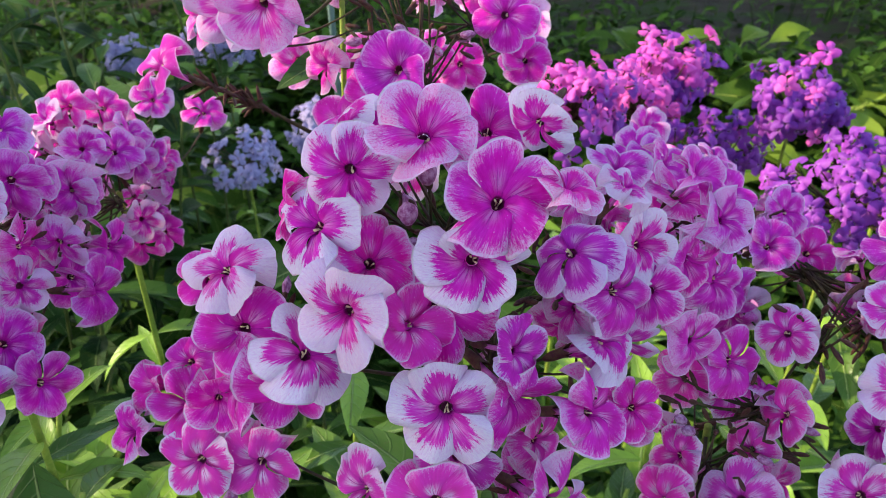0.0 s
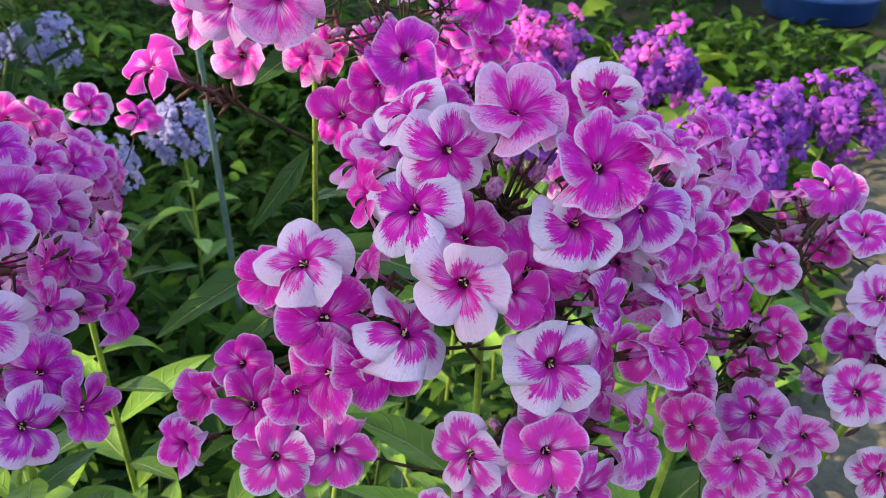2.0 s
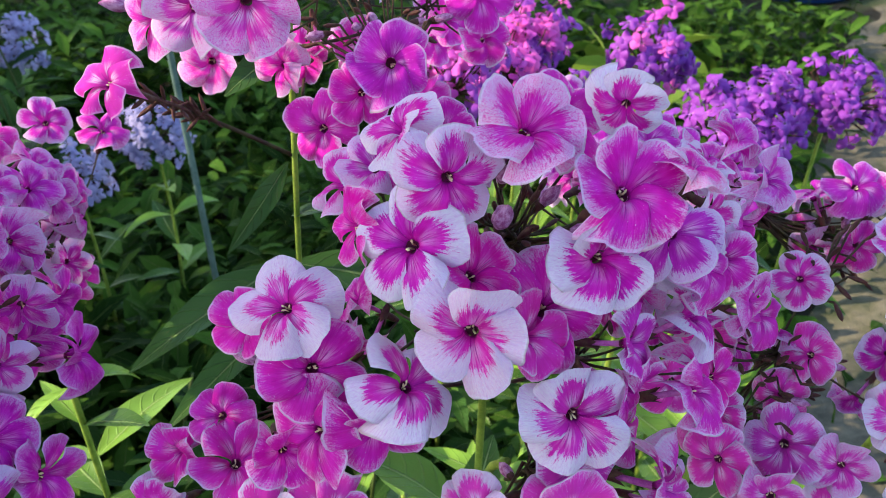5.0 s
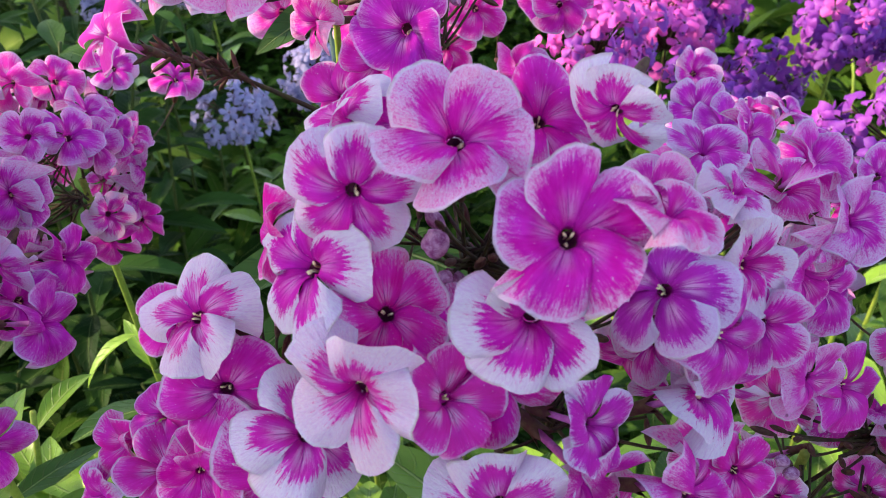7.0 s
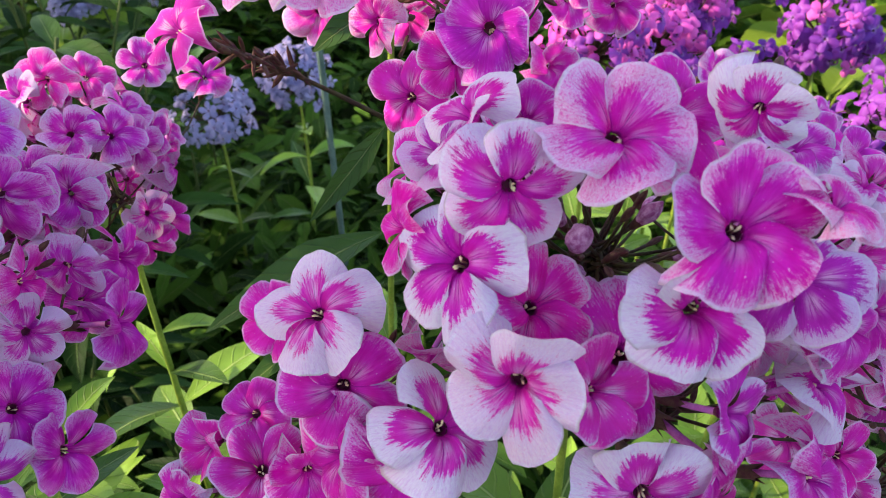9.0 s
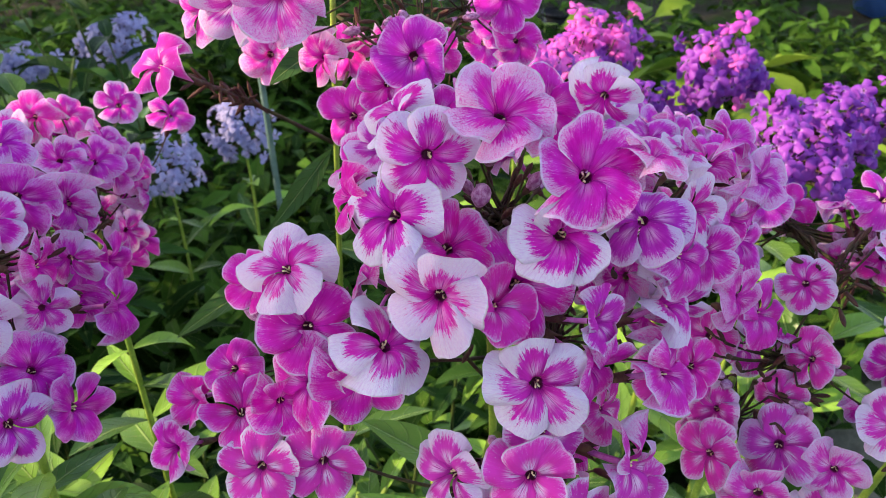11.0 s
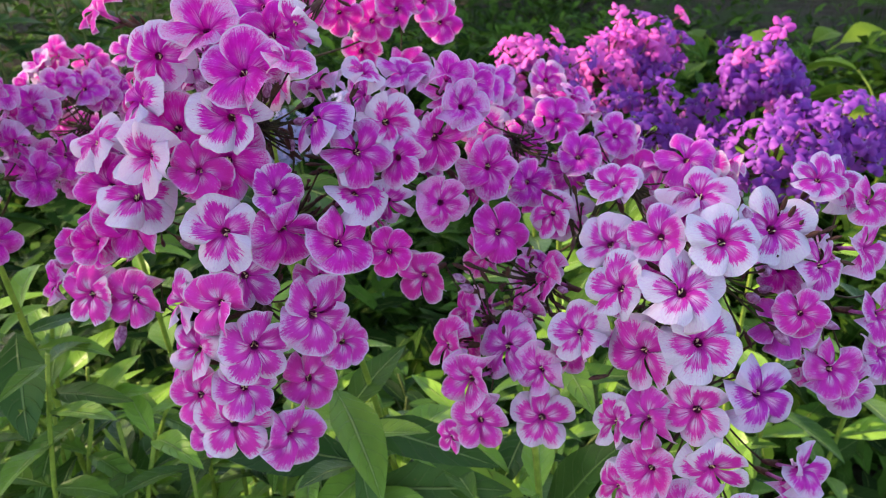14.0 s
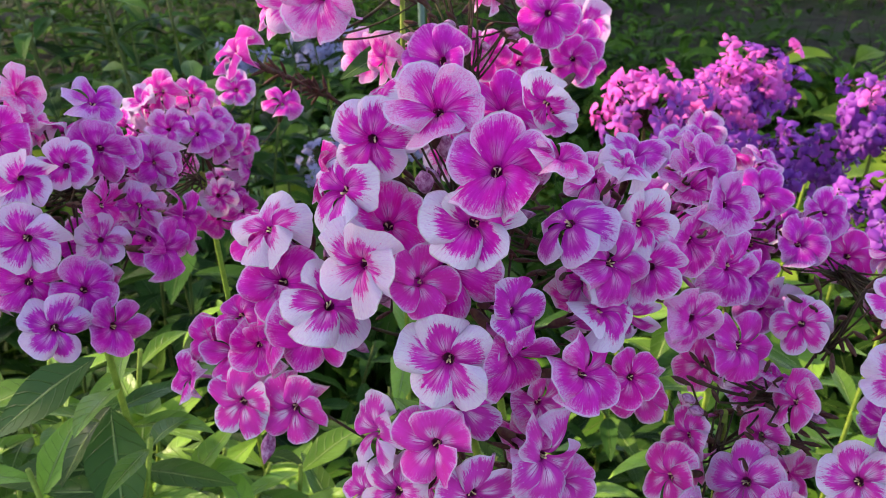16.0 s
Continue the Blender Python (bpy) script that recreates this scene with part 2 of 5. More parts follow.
TUBE = rough_material("corolla_tube_skin", (0.42, 0.07, 0.30), (0.58, 0.18, 0.46), 3, 0.5, 0.05, depth=0.0003)
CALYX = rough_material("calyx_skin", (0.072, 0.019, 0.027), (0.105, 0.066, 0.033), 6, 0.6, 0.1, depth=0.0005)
TWIG = rough_material("pedicel_skin", (0.042, 0.020, 0.019), (0.072, 0.068, 0.025), 120, 0.6, 0.1, depth=0.0003)
BUD = rough_material("bud_skin", (0.26, 0.05, 0.18), (0.56, 0.34, 0.50), 5, 0.5, 0.1, depth=0.0005)
THROAT = rough_material("throat_skin", (0.09, 0.008, 0.04), (0.14, 0.03, 0.06), 8, 0.7, 0.1)
ANTHER = rough_material("anther_skin", (0.88, 0.70, 0.34), (0.93, 0.85, 0.58), 20, 0.6, 0.1)
SOIL = rough_material("garden_soil", (0.020, 0.017, 0.010), (0.050, 0.043, 0.026), 9, 0.95, 0.8, c=(0.022, 0.044, 0.008), depth=0.02)
SAND = rough_material("sandy_path", (0.085, 0.080, 0.055), (0.20, 0.175, 0.115), 5, 0.95, 0.6, c=(0.045, 0.062, 0.022), depth=0.015)
BLUE = rough_material("blue_plastic", (0.006, 0.035, 0.14), (0.010, 0.050, 0.19), 4, 0.45, 0.05, shine=0.5)
BLACK = rough_material("black_plastic", (0.012, 0.012, 0.012), (0.03, 0.028, 0.025), 8, 0.5, 0.1)
STAKE = rough_material("stake_coating", (0.07, 0.125, 0.105), (0.13, 0.20, 0.17), 30, 0.5, 0.15, depth=0.001)
BARK = rough_material("bark", (0.09, 0.065, 0.045), (0.19, 0.15, 0.11), 8, 0.9, 0.9, depth=0.02)
TREE_LEAF = leaf_material("tree_leaf", (0.03, 0.08, 0.02), (0.09, 0.16, 0.04), (0.16, 0.22, 0.08))


# ---- mesh helpers ----
def mesh_of(name, verts, faces, mats, face_mat=None, uvs=None, smooth=True):
    me = bpy.data.meshes.new(name)
    me.from_pydata(verts, [], faces)
    for m in mats:
        me.materials.append(m)
    if face_mat is not None:
        me.polygons.foreach_set("material_index", face_mat)
    if smooth:
        me.polygons.foreach_set("use_smooth", [True] * len(faces))
    if uvs is not None:
        lay = me.uv_layers.new(name="UVMap")
        idx = np.empty(len(me.loops), dtype=np.int32)
        me.loops.foreach_get("vertex_index", idx)
        lay.data.foreach_set("uv", np.asarray(uvs, dtype=np.float32)[idx].ravel())
    me.update()
    return me


def part(name, mesh, parent, m=None, label=""):
    ob = new(name, mesh)
    ob.parent = parent
    if m is not None:
        ob.matrix_basis = m
    if label:
        ob["label"] = label
    return ob


def grid_faces(nx, ny, base=0):
    return [(base + j * (nx + 1) + i, base + j * (nx + 1) + i + 1, base + (j + 1) * (nx + 1) + i + 1, base + (j + 1) * (nx + 1) + i)
            for j in range(ny) for i in range(nx)]


def tube_data(points, radii, sides=6, base=0, cap=True):
    """Vertices and faces of a tapered tube along points."""
    pts = [Vector(p) for p in points]
    verts, faces = [], []
    ref = Vector((0.31, 0.17, 0.93))
    for i, p in enumerate(pts):
        d = (pts[min(i + 1, len(pts) - 1)] - pts[max(i - 1, 0)]).normalized()
        a = d.cross(ref)
        a = a.normalized() if a.length > 0.05 else d.cross(Vector((1, 0, 0))).normalized()
        b = d.cross(a)
        for k in range(sides):
            w = 2 * math.pi * k / sides
            verts.append(tuple(p + radii[i] * (math.cos(w) * a + math.sin(w) * b)))
    n = len(pts)
    for i in range(n - 1):
        for k in range(sides):
            faces.append((base + i * sides + k, base + i * sides + (k + 1) % sides, base + (i + 1) * sides + (k + 1) % sides, base + (i + 1) * sides + k))
    if cap:
        faces.append(tuple(base + k for k in range(sides))[::-1])
        faces.append(tuple(base + (n - 1) * sides + k for k in range(sides)))
    return verts, faces


def bezier(a, b, c, n):
    a, b, c = Vector(a), Vector(b), Vector(c)
    return [(1 - s) ** 2 * a + 2 * s * (1 - s) * b + s * s * c for s in (i / (n - 1) for i in range(n))]


def petal_sheet(rng, nx=14, ny=12, slim=0.0):
    """One petal of a flower of radius 1, lying along +x: a broad wedge that overlaps its neighbour, rises from the throat and bends outwards, with a waved, partly rolled margin."""
    half, shoulder, notch = radians(rng.uniform(41, 46) - 6 * slim), rng.uniform(0.26, 0.40) + 0.06 * slim, rng.uniform(-0.03, 0.035)
    ph, amp, arch, droop = rng.uniform(0, 6.28), rng.uniform(0.04, 0.10), rng.uniform(0.06, 0.16), rng.uniform(-0.02, 0.06)
    skew, roll_l, roll_r = rng.uniform(-0.07, 0.07), rng.choice((0.0, 0.08, 0.16, 0.30)), rng.choice((0.0, 0.08, 0.16, 0.30))
    verts, uvs = [], []
    for j in range(ny + 1):
        u = j / ny
        for i in range(nx + 1):
            v = 2 * i / nx - 1
            rim = 1 - shoulder * abs(v) ** 3.0 - notch * max(0.0, 1 - (v / 0.3) ** 2) + 0.013 * math.sin(6 * v + ph) + 0.007 * math.sin(15 * v + 2 * ph) + skew * v
            rho = 0.07 + (rim - 0.07) * u
            a = v * half * (0.90 - 0.24 * slim + (0.10 + 0.24 * slim) * min(1.0, u / 0.6))
            z = arch * math.sin(math.pi * u ** 0.85) - droop * u * u - 0.10 * max(0.0, 0.15 - u) / 0.15
            z += 0.24 * v * u ** 1.1 * (1 - 0.2 * u) - 0.11 * v * v * u * u + amp * math.sin(3.2 * v + ph) * u * u
            z += 0.030 * math.cos(7 * v - ph) * u ** 3 + 0.010 * math.cos(14 * v + ph) * u ** 4 - 0.09 * max(0.0, 1 - (v / 0.25) ** 2) * u * (1.25 - u)
            z -= (roll_l if v < 0 else roll_r) * max(0.0, u - 0.55) ** 2 / 0.2 * abs(v) ** 1.5
            verts.append((rho * math.cos(a), rho * math.sin(a), z))
            uvs.append((u, (v + 1) / 2))
    return verts, grid_faces(nx, ny), uvs


rng = random.Random(7)
PETALS = []
for k in range(16):
    pv, pf, pu = petal_sheet(rng)
    PETALS.append(mesh_of("petal", pv, pf, [PETAL], uvs=pu))
SLIM_PETALS = []
for k in range(12):
    pv, pf, pu = petal_sheet(rng, 12, 12, rng.uniform(0.3, 0.8))
    SLIM_PETALS.append(mesh_of("petal", pv, pf, [PETAL], uvs=pu))


def tube_and_calyx():
    """Salver tube with its dark throat, in a toothed calyx; flower radius 1, face at z 0."""
    v, f = tube_data([(0, 0, -0.035), (0, 0, -0.12), (0, 0, -0.30), (0.01, 0, -0.62), (0.03, 0, -1.0)], [0.105, 0.074, 0.068, 0.062, 0.058], 8, 0, False)
    mat = [2] * 8 + [0] * (len(f) - 8)
    n = len(v)
    v.append((0, 0, -0.20))
    f += [(8 + k, 8 + (k + 1) % 8, n) for k in range(8)]
    mat += [2] * 8
    n = len(v)
    ring = 10
    for rad, z, tooth in ((0.125, -0.62, 1), (0.115, -0.86, 0), (0.105, -1.15, 0), (0.06, -1.32, 0)):
        for k in range(ring):
            w = 2 * math.pi * k / ring
            down = 0.16 if tooth and k % 2 else 0.0
            out = rad + (0.05 if tooth and not k % 2 else 0)
            v.append((out * math.cos(w) + 0.03, out * math.sin(w), z - down))
    for j in range(3):
        for k in range(ring):
            f.append((n + j * ring + k, n + j * ring + (k + 1) % ring, n + (j + 1) * ring + (k + 1) % ring, n + (j + 1) * ring + k))
            mat.append(1)
    return mesh_of("flower", v, f, [TUBE, CALYX, THROAT], mat)


FLOWER = tube_and_calyx()


def stamen_mesh(seed):
    r = random.Random(seed)
    a, b = Vector((0, 0, -0.16)), Vector((0.006, 0, r.uniform(-0.05, -0.01)))
    c = b + Vector((0.045, r.uniform(-0.03, 0.03), r.uniform(0.05, 0.09)))
    v, f = tube_data([a, b, (b + c) / 2, c], [0.008, 0.016, 0.021, 0.013], 5)
    return mesh_of("stamen", v, f, [ANTHER])


STAMENS = [stamen_mesh(k) for k in range(4)]


def bud_mesh(open_share):
    """A spindle of rolled petals, spirally ridged, in its calyx."""
    v, f, mat = [], [], []
    rings, sides = 11, 20
    for j in range(rings):
        s = j / (rings - 1)
        rad = (0.16 + 0.24 * open_share * math.sin(math.pi * min(1.0, s * 1.05))) * (1 - s ** 5) + 0.02
        for k in range(sides):
            w = 2 * math.pi * k / sides + 1.3 * s
            rr = rad * (1 + 0.20 * ((k % 5) / 4 - 0.5) * min(1.0, 2 * s))
            v.append((rr * math.cos(w), rr * math.sin(w), -0.45 + (0.55 + 0.45 * open_share) * s))
    for j in range(rings - 1):
        for k in range(sides):
            f.append((j * sides + k, j * sides + (k + 1) % sides, (j + 1) * sides + (k + 1) % sides, (j + 1) * sides + k))
            mat.append(0)
    n = len(v)
    for rad, z in ((0.235, -0.28), (0.20, -0.45), (0.15, -0.62), (0.05, -0.78)):
        for k in range(sides):
            w = 2 * math.pi * k / sides
            v.append((rad * math.cos(w), rad * math.sin(w), z + (0.14 if z > -0.3 and k % 4 == 0 else 0)))
    for j in range(3):
        for k in range(sides):
            f.append((n + j * sides + k, n + j * sides + (k + 1) % sides, n + (j + 1) * sides + (k + 1) % sides, n + (j + 1) * sides + k))
            mat.append(1)
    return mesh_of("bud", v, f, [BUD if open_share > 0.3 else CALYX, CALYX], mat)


BUDS = [bud_mesh(0.15), bud_mesh(0.5), bud_mesh(0.95)]


def leaf_sheet(length, width, droop, fold, rng, nx=4, ny=10, peak=0.38):
    """A pointed leaf along +x, folded at the midrib and drooping."""
    v, uv = [], []
    ph = rng.uniform(0, 6.28)
    for j in range(ny + 1):
        u = j / ny
        w = 0.5 * width * ((u / peak) ** 0.75 if u < peak else max(0.02, math.cos((u - peak) / (1 - peak) * math.pi / 2)) ** 0.85)
        w = max(w, 0.0012)
        ang = droop * u
        cx, cz = (length * math.sin(ang) / droop, -length * (1 - math.cos(ang)) / droop) if abs(droop) > 0.02 else (length * u, 0.0)
        for i in range(nx + 1):
            s = 2 * i / nx - 1
            lift = fold * abs(s) * w + 0.06 * w * math.sin(8 * u + ph + 2 * s)
            v.append((cx + lift * math.sin(ang), s * w, cz + lift * math.cos(ang)))
            uv.append((u, i / nx))
    return v, grid_faces(nx, ny), uv


LEAVES = []
for k in range(6):
    lv, lf, lu = leaf_sheet(1.0, rng.uniform(0.27, 0.37), rng.uniform(0.3, 1.1), rng.uniform(0.2, 0.5), rng)
    LEAVES.append(mesh_of("leaf", lv, lf, [LEAF], uvs=lu))


SHADED_LEAVES = []
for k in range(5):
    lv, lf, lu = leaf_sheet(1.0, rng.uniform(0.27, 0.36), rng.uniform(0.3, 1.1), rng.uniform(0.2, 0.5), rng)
    SHADED_LEAVES.append(mesh_of("leaf", lv, lf, [SHADE_LEAF], uvs=lu))


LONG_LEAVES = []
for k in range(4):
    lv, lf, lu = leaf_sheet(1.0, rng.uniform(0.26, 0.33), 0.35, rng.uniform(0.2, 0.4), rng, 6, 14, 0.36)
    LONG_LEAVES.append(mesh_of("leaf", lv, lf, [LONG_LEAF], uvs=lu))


# ---- phlox plants ----
def leaf_to(head, start, tip, seed, roll=0.0, wide=1.0):
    """A long leaf from a place on the stem to its tip."""
    a, b = Vector(start), Vector(tip)
    d = b - a
    x = d.normalized()
    y = Vector((0, 0, 1)).cross(x).normalized()
    z = x.cross(y)
    m = Matrix((x, y, z)).transposed().to_4x4() @ pose(0, 0, 0, roll, -10, 0)
    part("leaf", LONG_LEAVES[seed % 4], head, Matrix.Translation(a - head.location) @ m @ Matrix.Diagonal((d.length, d.length * wide, d.length, 1)))


def stem_curve(base, via, node, n=12):
    base, via, node = Vector(base), Vector(via), Vector(node)
    ctrl = 2 * via - 0.5 * (base + node)
    return bezier(base, ctrl, node, n)


def plant(base, via, node, label, seed, thick=0.0036, leaves=(0.12, 0.9), step=0.045, leaf_len=0.085, name="phlox_plant", group="phlox plants in the bed", kit=None, bark=None):
    """A stem from the soil to the head's node with crosswise pairs of leaves."""
    r = random.Random(seed)
    head = tagged(new(name), label, "phlox", group)
    head.location = base
    b = Vector(base)
    pts = [p - b for p in stem_curve(base, via, node)]
    n = len(pts)
    v, f = tube_data(pts, [thick * (1 - 0.45 * i / (n - 1)) for i in range(n)], 8)
    part("stem", mesh_of("stem", v, f, [bark or STEM]), head)
    total = sum((pts[i + 1] - pts[i]).length for i in range(n - 1))
    s, turn = leaves[0] * total, r.uniform(0, 180)
    while s < leaves[1] * total:
        q = s / total * (n - 1)
        i = min(int(q), n - 2)
        p = pts[i].lerp(pts[i + 1], q - i)
        for side in (0, 180):
            size = leaf_len * r.uniform(0.75, 1.15) * (1.0 if s < 0.75 * total else 0.75)
            m = Matrix.Translation(p) @ pose(0, 0, 0, r.uniform(-15, 15), r.uniform(-38, 2), turn + side + r.uniform(-14, 14)) @ Matrix.Scale(size, 4)
            part("leaf", r.choice(kit or LEAVES), head, m)
        turn += 90 + r.uniform(-15, 15)
        s += step * r.uniform(0.8, 1.25)
    head["top"] = tuple(Vector(node) - b)
    head["nodes"] = tuple(Vector(node) - b)
    return head


def branches(head, *nodes):
    """Side branches of a flower head, from its axis to the nodes that carry the stalks."""
    top, kept = Vector(head["top"]), []
    for k, p in enumerate(nodes):
        end = Vector(p) - head.location
        root = top + Vector((0, 0, -0.35 * (end - top).length - 0.012 * k))
        mid = root.lerp(end, 0.55) + Vector((0, 0, -0.12 * (end - root).length))
        v, f = tube_data(bezier(root, mid, end, 7), [0.0010 - 0.00006 * i for i in range(7)], 6)
        part("branch", mesh_of("branch", v, f, [TWIG]), head)
        kept += list(end)
    head["nodes"] = kept


def pedicel(head, start, seed, thick=0.0005):
    """A thin stalk from the nearest node of the head to a calyx; both in the head's own space."""
    r = random.Random(seed)
    end = Vector(start)
    kept = list(head["nodes"])
    near = min((Vector(kept[i:i + 3]) for i in range(0, len(kept), 3)), key=lambda q: (q - end).length)
    root = near + Vector((r.gauss(0, 0.002), r.gauss(0, 0.002), r.uniform(-0.006, 0.002)))
    mid = root.lerp(end, 0.5) + Vector((0, 0, -0.12 * (end - root).length))
    v, f = tube_data(bezier(root, mid, end, 6), [thick * 1.5, thick * 1.3, thick * 1.2, thick * 1.1, thick, thick * 1.3], 5)
    part("pedicel", mesh_of("pedicel", v, f, [TWIG]), head)


count = [0]
PLACED = []


def bloom(head, m, radius, star, pale, hue, eye, stalk=True, slim=False, cup=None, stamens=3):
    """An open flower, facing along m's z: five petals, tube and calyx, stamens. radius in millimetres."""
    count[0] += 1
    r = random.Random(1000 + count[0])
    size = radius / 1000
    PLACED.append(m.translation.copy())
    loc = Matrix.Translation(-head.location) @ m @ Matrix.Scale(size, 4)
    flower = part("flower", FLOWER, head, loc)
    flare = 8 if cup is not None else 11
    if cup is None:
        cup = r.uniform(-38, -24) if r.random() < 0.14 else r.uniform(-24, -4)
    hue += r.gauss(0, 0.13)
    pale = min(1.0, max(0.1, pale + r.gauss(0, 0.10)))
    for k in range(5):
        turn = pose(0, 0, 0, r.uniform(-5, 5), cup + r.uniform(-flare, flare), 72 * k + r.uniform(-5, 5)) @ Matrix.Diagonal((r.uniform(0.94, 1.06), r.uniform(0.93, 1.07), r.uniform(0.7, 1.4), 1))
        p = part("petal", r.choice(SLIM_PETALS if slim or "slim" in head else PETALS), flower, turn)
        p.color = (star + r.uniform(-0.05, 0.05), pale, hue, eye)
    for k in range(stamens):
        w = r.uniform(0, 360)
        part("stamen", r.choice(STAMENS), flower, pose(0, 0, 0, 0, 0, w) @ pose(0.032, 0, 0))
    if stalk:
        pedicel(head, loc @ Vector((0.03, 0, -1.3)), count[0])
    return flower


def fill_head(head, centre, radii, n, seed, pale, hue, gap=0.017):
    """More flowers deeper in a head, each facing outwards."""
    r = random.Random(seed)
    c = Vector(centre)
    for k in range(n):
        a, u = r.uniform(0, 2 * math.pi), r.uniform(-0.7, 0.9)
        q = math.sqrt(1 - u * u)
        d = Vector((q * math.cos(a), q * math.sin(a), u))
        p = c + Vector((d.x * radii[0], d.y * radii[1], d.z * radii[2]))
        if any((p - q).length < gap for q in PLACED):
            continue
        way = (d + Vector((r.gauss(0, 0.25), r.gauss(-0.5, 0.2), r.gauss(0.2, 0.25)))).normalized()
        m = Matrix.Translation(p) @ way.to_track_quat("Z", "Y").to_matrix().to_4x4() @ pose(0, 0, 0, 0, 0, r.uniform(0, 72))
        bloom(head, m, r.uniform(13.5, 16), r.uniform(0.68, 0.9), min(1, max(0, pale + r.uniform(-0.2, 0.25))), hue + r.uniform(-0.12, 0.12), r.uniform(0.1, 0.5), stamens=0)


def bud(head, place, way, size, kind):
    """A bud at a world place, pointing along way."""
    count[0] += 1
    q = Vector(way).to_track_quat("Z", "Y").to_matrix().to_4x4()
    loc = Matrix.Translation(Vector(place) - head.location) @ q @ Matrix.Diagonal(((0.62, 0.62, 1.3, 1) if kind == 0 else (1, 1, 1.7, 1))) @ Matrix.Scale(size, 4)
    part("bud", BUDS[kind], head, loc)
    pedicel(head, loc @ Vector((0, 0, -0.72)), count[0])


def buds_round(head, centre, spread, n, seed):
    r = random.Random(seed)
    for k in range(n):
        d = Vector((r.gauss(0, 1), r.gauss(-0.4, 0.8), r.gauss(0.35, 0.8))).normalized()
        p = Vector(centre) + Vector((d.x * spread[0], d.y * spread[1], d.z * spread[2])) * r.uniform(0.55, 1.0)
        if all((p + 0.004 * d - q).length > 0.0145 for q in PLACED):
            bud(head, p, d, r.uniform(0.0062, 0.0090), r.choice((0, 0, 0, 0, 1)))


a_head = plant((0.03, 0.46, 0), (0.03, 0.40, 0.45), (0.0, 0.292, 0.815), "phlox plant with a full dome of magenta flowers edged white", 1, leaves=(0.12, 0.62))
branches(a_head, (0.0, 0.272, 0.85), (0.055, 0.285, 0.825), (-0.07, 0.28, 0.79), (0.02, 0.25, 0.805), (-0.03, 0.27, 0.82))
bloom(a_head, pose(-0.0062, 0.2467, 0.8985, -23, -34, 139), 19.7, 0.76, 0.61, 0.74, 0.05, cup=-34)
bloom(a_head, pose(0.0168, 0.2245, 0.8862, -0, -46, 99), 20.1, 0.92, 0.57, 0.74, 0.05, cup=-26)
bloom(a_head, pose(-0.0305, 0.2443, 0.8889, 68, -80, 19), 17.4, 0.75, 0.8, 0.74, 0.1, cup=1)
bloom(a_head, pose(-0.0424, 0.2439, 0.8677, -52, -7, 125), 20.3, 0.69, 0.95, 0.79, 0.05, cup=-6)
bloom(a_head, pose(0.0092, 0.2225, 0.8676, -75, -11, 179), 19.1, 0.73, 0.95, 0.74, 0.05, cup=-34)
bloom(a_head, pose(-0.025, 0.239, 0.856, -3, -45, 108), 17.6, 0.9, 0.48, 0.74, 0.15)
bloom(a_head, pose(-0.0301, 0.2203, 0.8503, -64, -31, 141), 19.4, 0.59, 0.95, 0.74, 0.15, cup=-26)
bloom(a_head, pose(0.0425, 0.2356, 0.8627, -15, -38, 61), 17.7, 0.83, 0.8, 0.44, 0.4, cup=20)
bloom(a_head, pose(0.0321, 0.2563, 0.9005, -112, -13, 149), 13.9, 0.67, 0.95, 0.64, 0.05, cup=5)
bloom(a_head, pose(0.0155, 0.271, 0.891, 11, -39, 77), 17.5, 1, 0.4, 0.74, 0.05)
bloom(a_head, pose(-0.012, 0.224, 0.841, 3, 58, -57), 15.6, 1, 0.31, 0.82, 0.65)
bloom(a_head, pose(-0.0019, 0.2339, 0.8421, -55, 17, -164), 20.8, 0.9, 0.48, 0.74, 0.1, cup=-7)
bloom(a_head, pose(-0.0811, 0.2617, 0.8396, -28, -32, 95), 19.1, 0.61, 0.95, 0.69, 0.35, cup=-0)
bloom(a_head, pose(-0.0754, 0.2544, 0.8183, -62, 2, 180), 19.0, 1, 0.35, 0.74, 0.2, cup=-9)
bloom(a_head, pose(-0.1064, 0.2655, 0.7709, -2, -30, 118), 17.0, 1, 0.31, 0.82, 0.4, cup=-14)
bloom(a_head, pose(-0.0579, 0.2384, 0.8077, -91, -5, 179), 20.1, 0.95, 0.4, 0.74, 0.15, cup=-32)
bloom(a_head, pose(-0.0482, 0.2299, 0.8245, 11, -37, 117), 19.9, 0.64, 0.95, 0.82, 0.35, cup=6)
bloom(a_head, pose(-0.109, 0.282, 0.781, 10, -40, 53), 13.6, 1, 0.31, 0.82, 0.35)
bloom(a_head, pose(-0.094, 0.278, 0.825, -54, -13, 136), 14.2, 1, 0.35, 0.82, 0.15)
bloom(a_head, pose(-0.089, 0.252, 0.787, -70, 41, -162), 15.0, 0.95, 0.4, 0.74, 0.05)
bloom(a_head, pose(-0.0763, 0.2433, 0.8002, -74, 7, 126), 19.5, 0.9, 0.45, 0.78, 0.2, cup=-13)
bloom(a_head, pose(-0.137, 0.277, 0.746, 42, 54, -91), 14.9, 0.9, 0.53, 0.74, 0.15)
bloom(a_head, pose(0.0010, 0.2109, 0.8167, -71, -8, 172), 19.3, 0.69, 0.95, 0.74, 0.4, cup=-18)
bloom(a_head, pose(0.0233, 0.2230, 0.8130, 127, -72, 6), 19.6, 0.9, 0.61, 0.54, 0.15, cup=-25)
bloom(a_head, pose(0.0508, 0.2200, 0.8071, 4, -61, 139), 18.1, 0.92, 0.44, 0.69, 0.3, cup=-12)
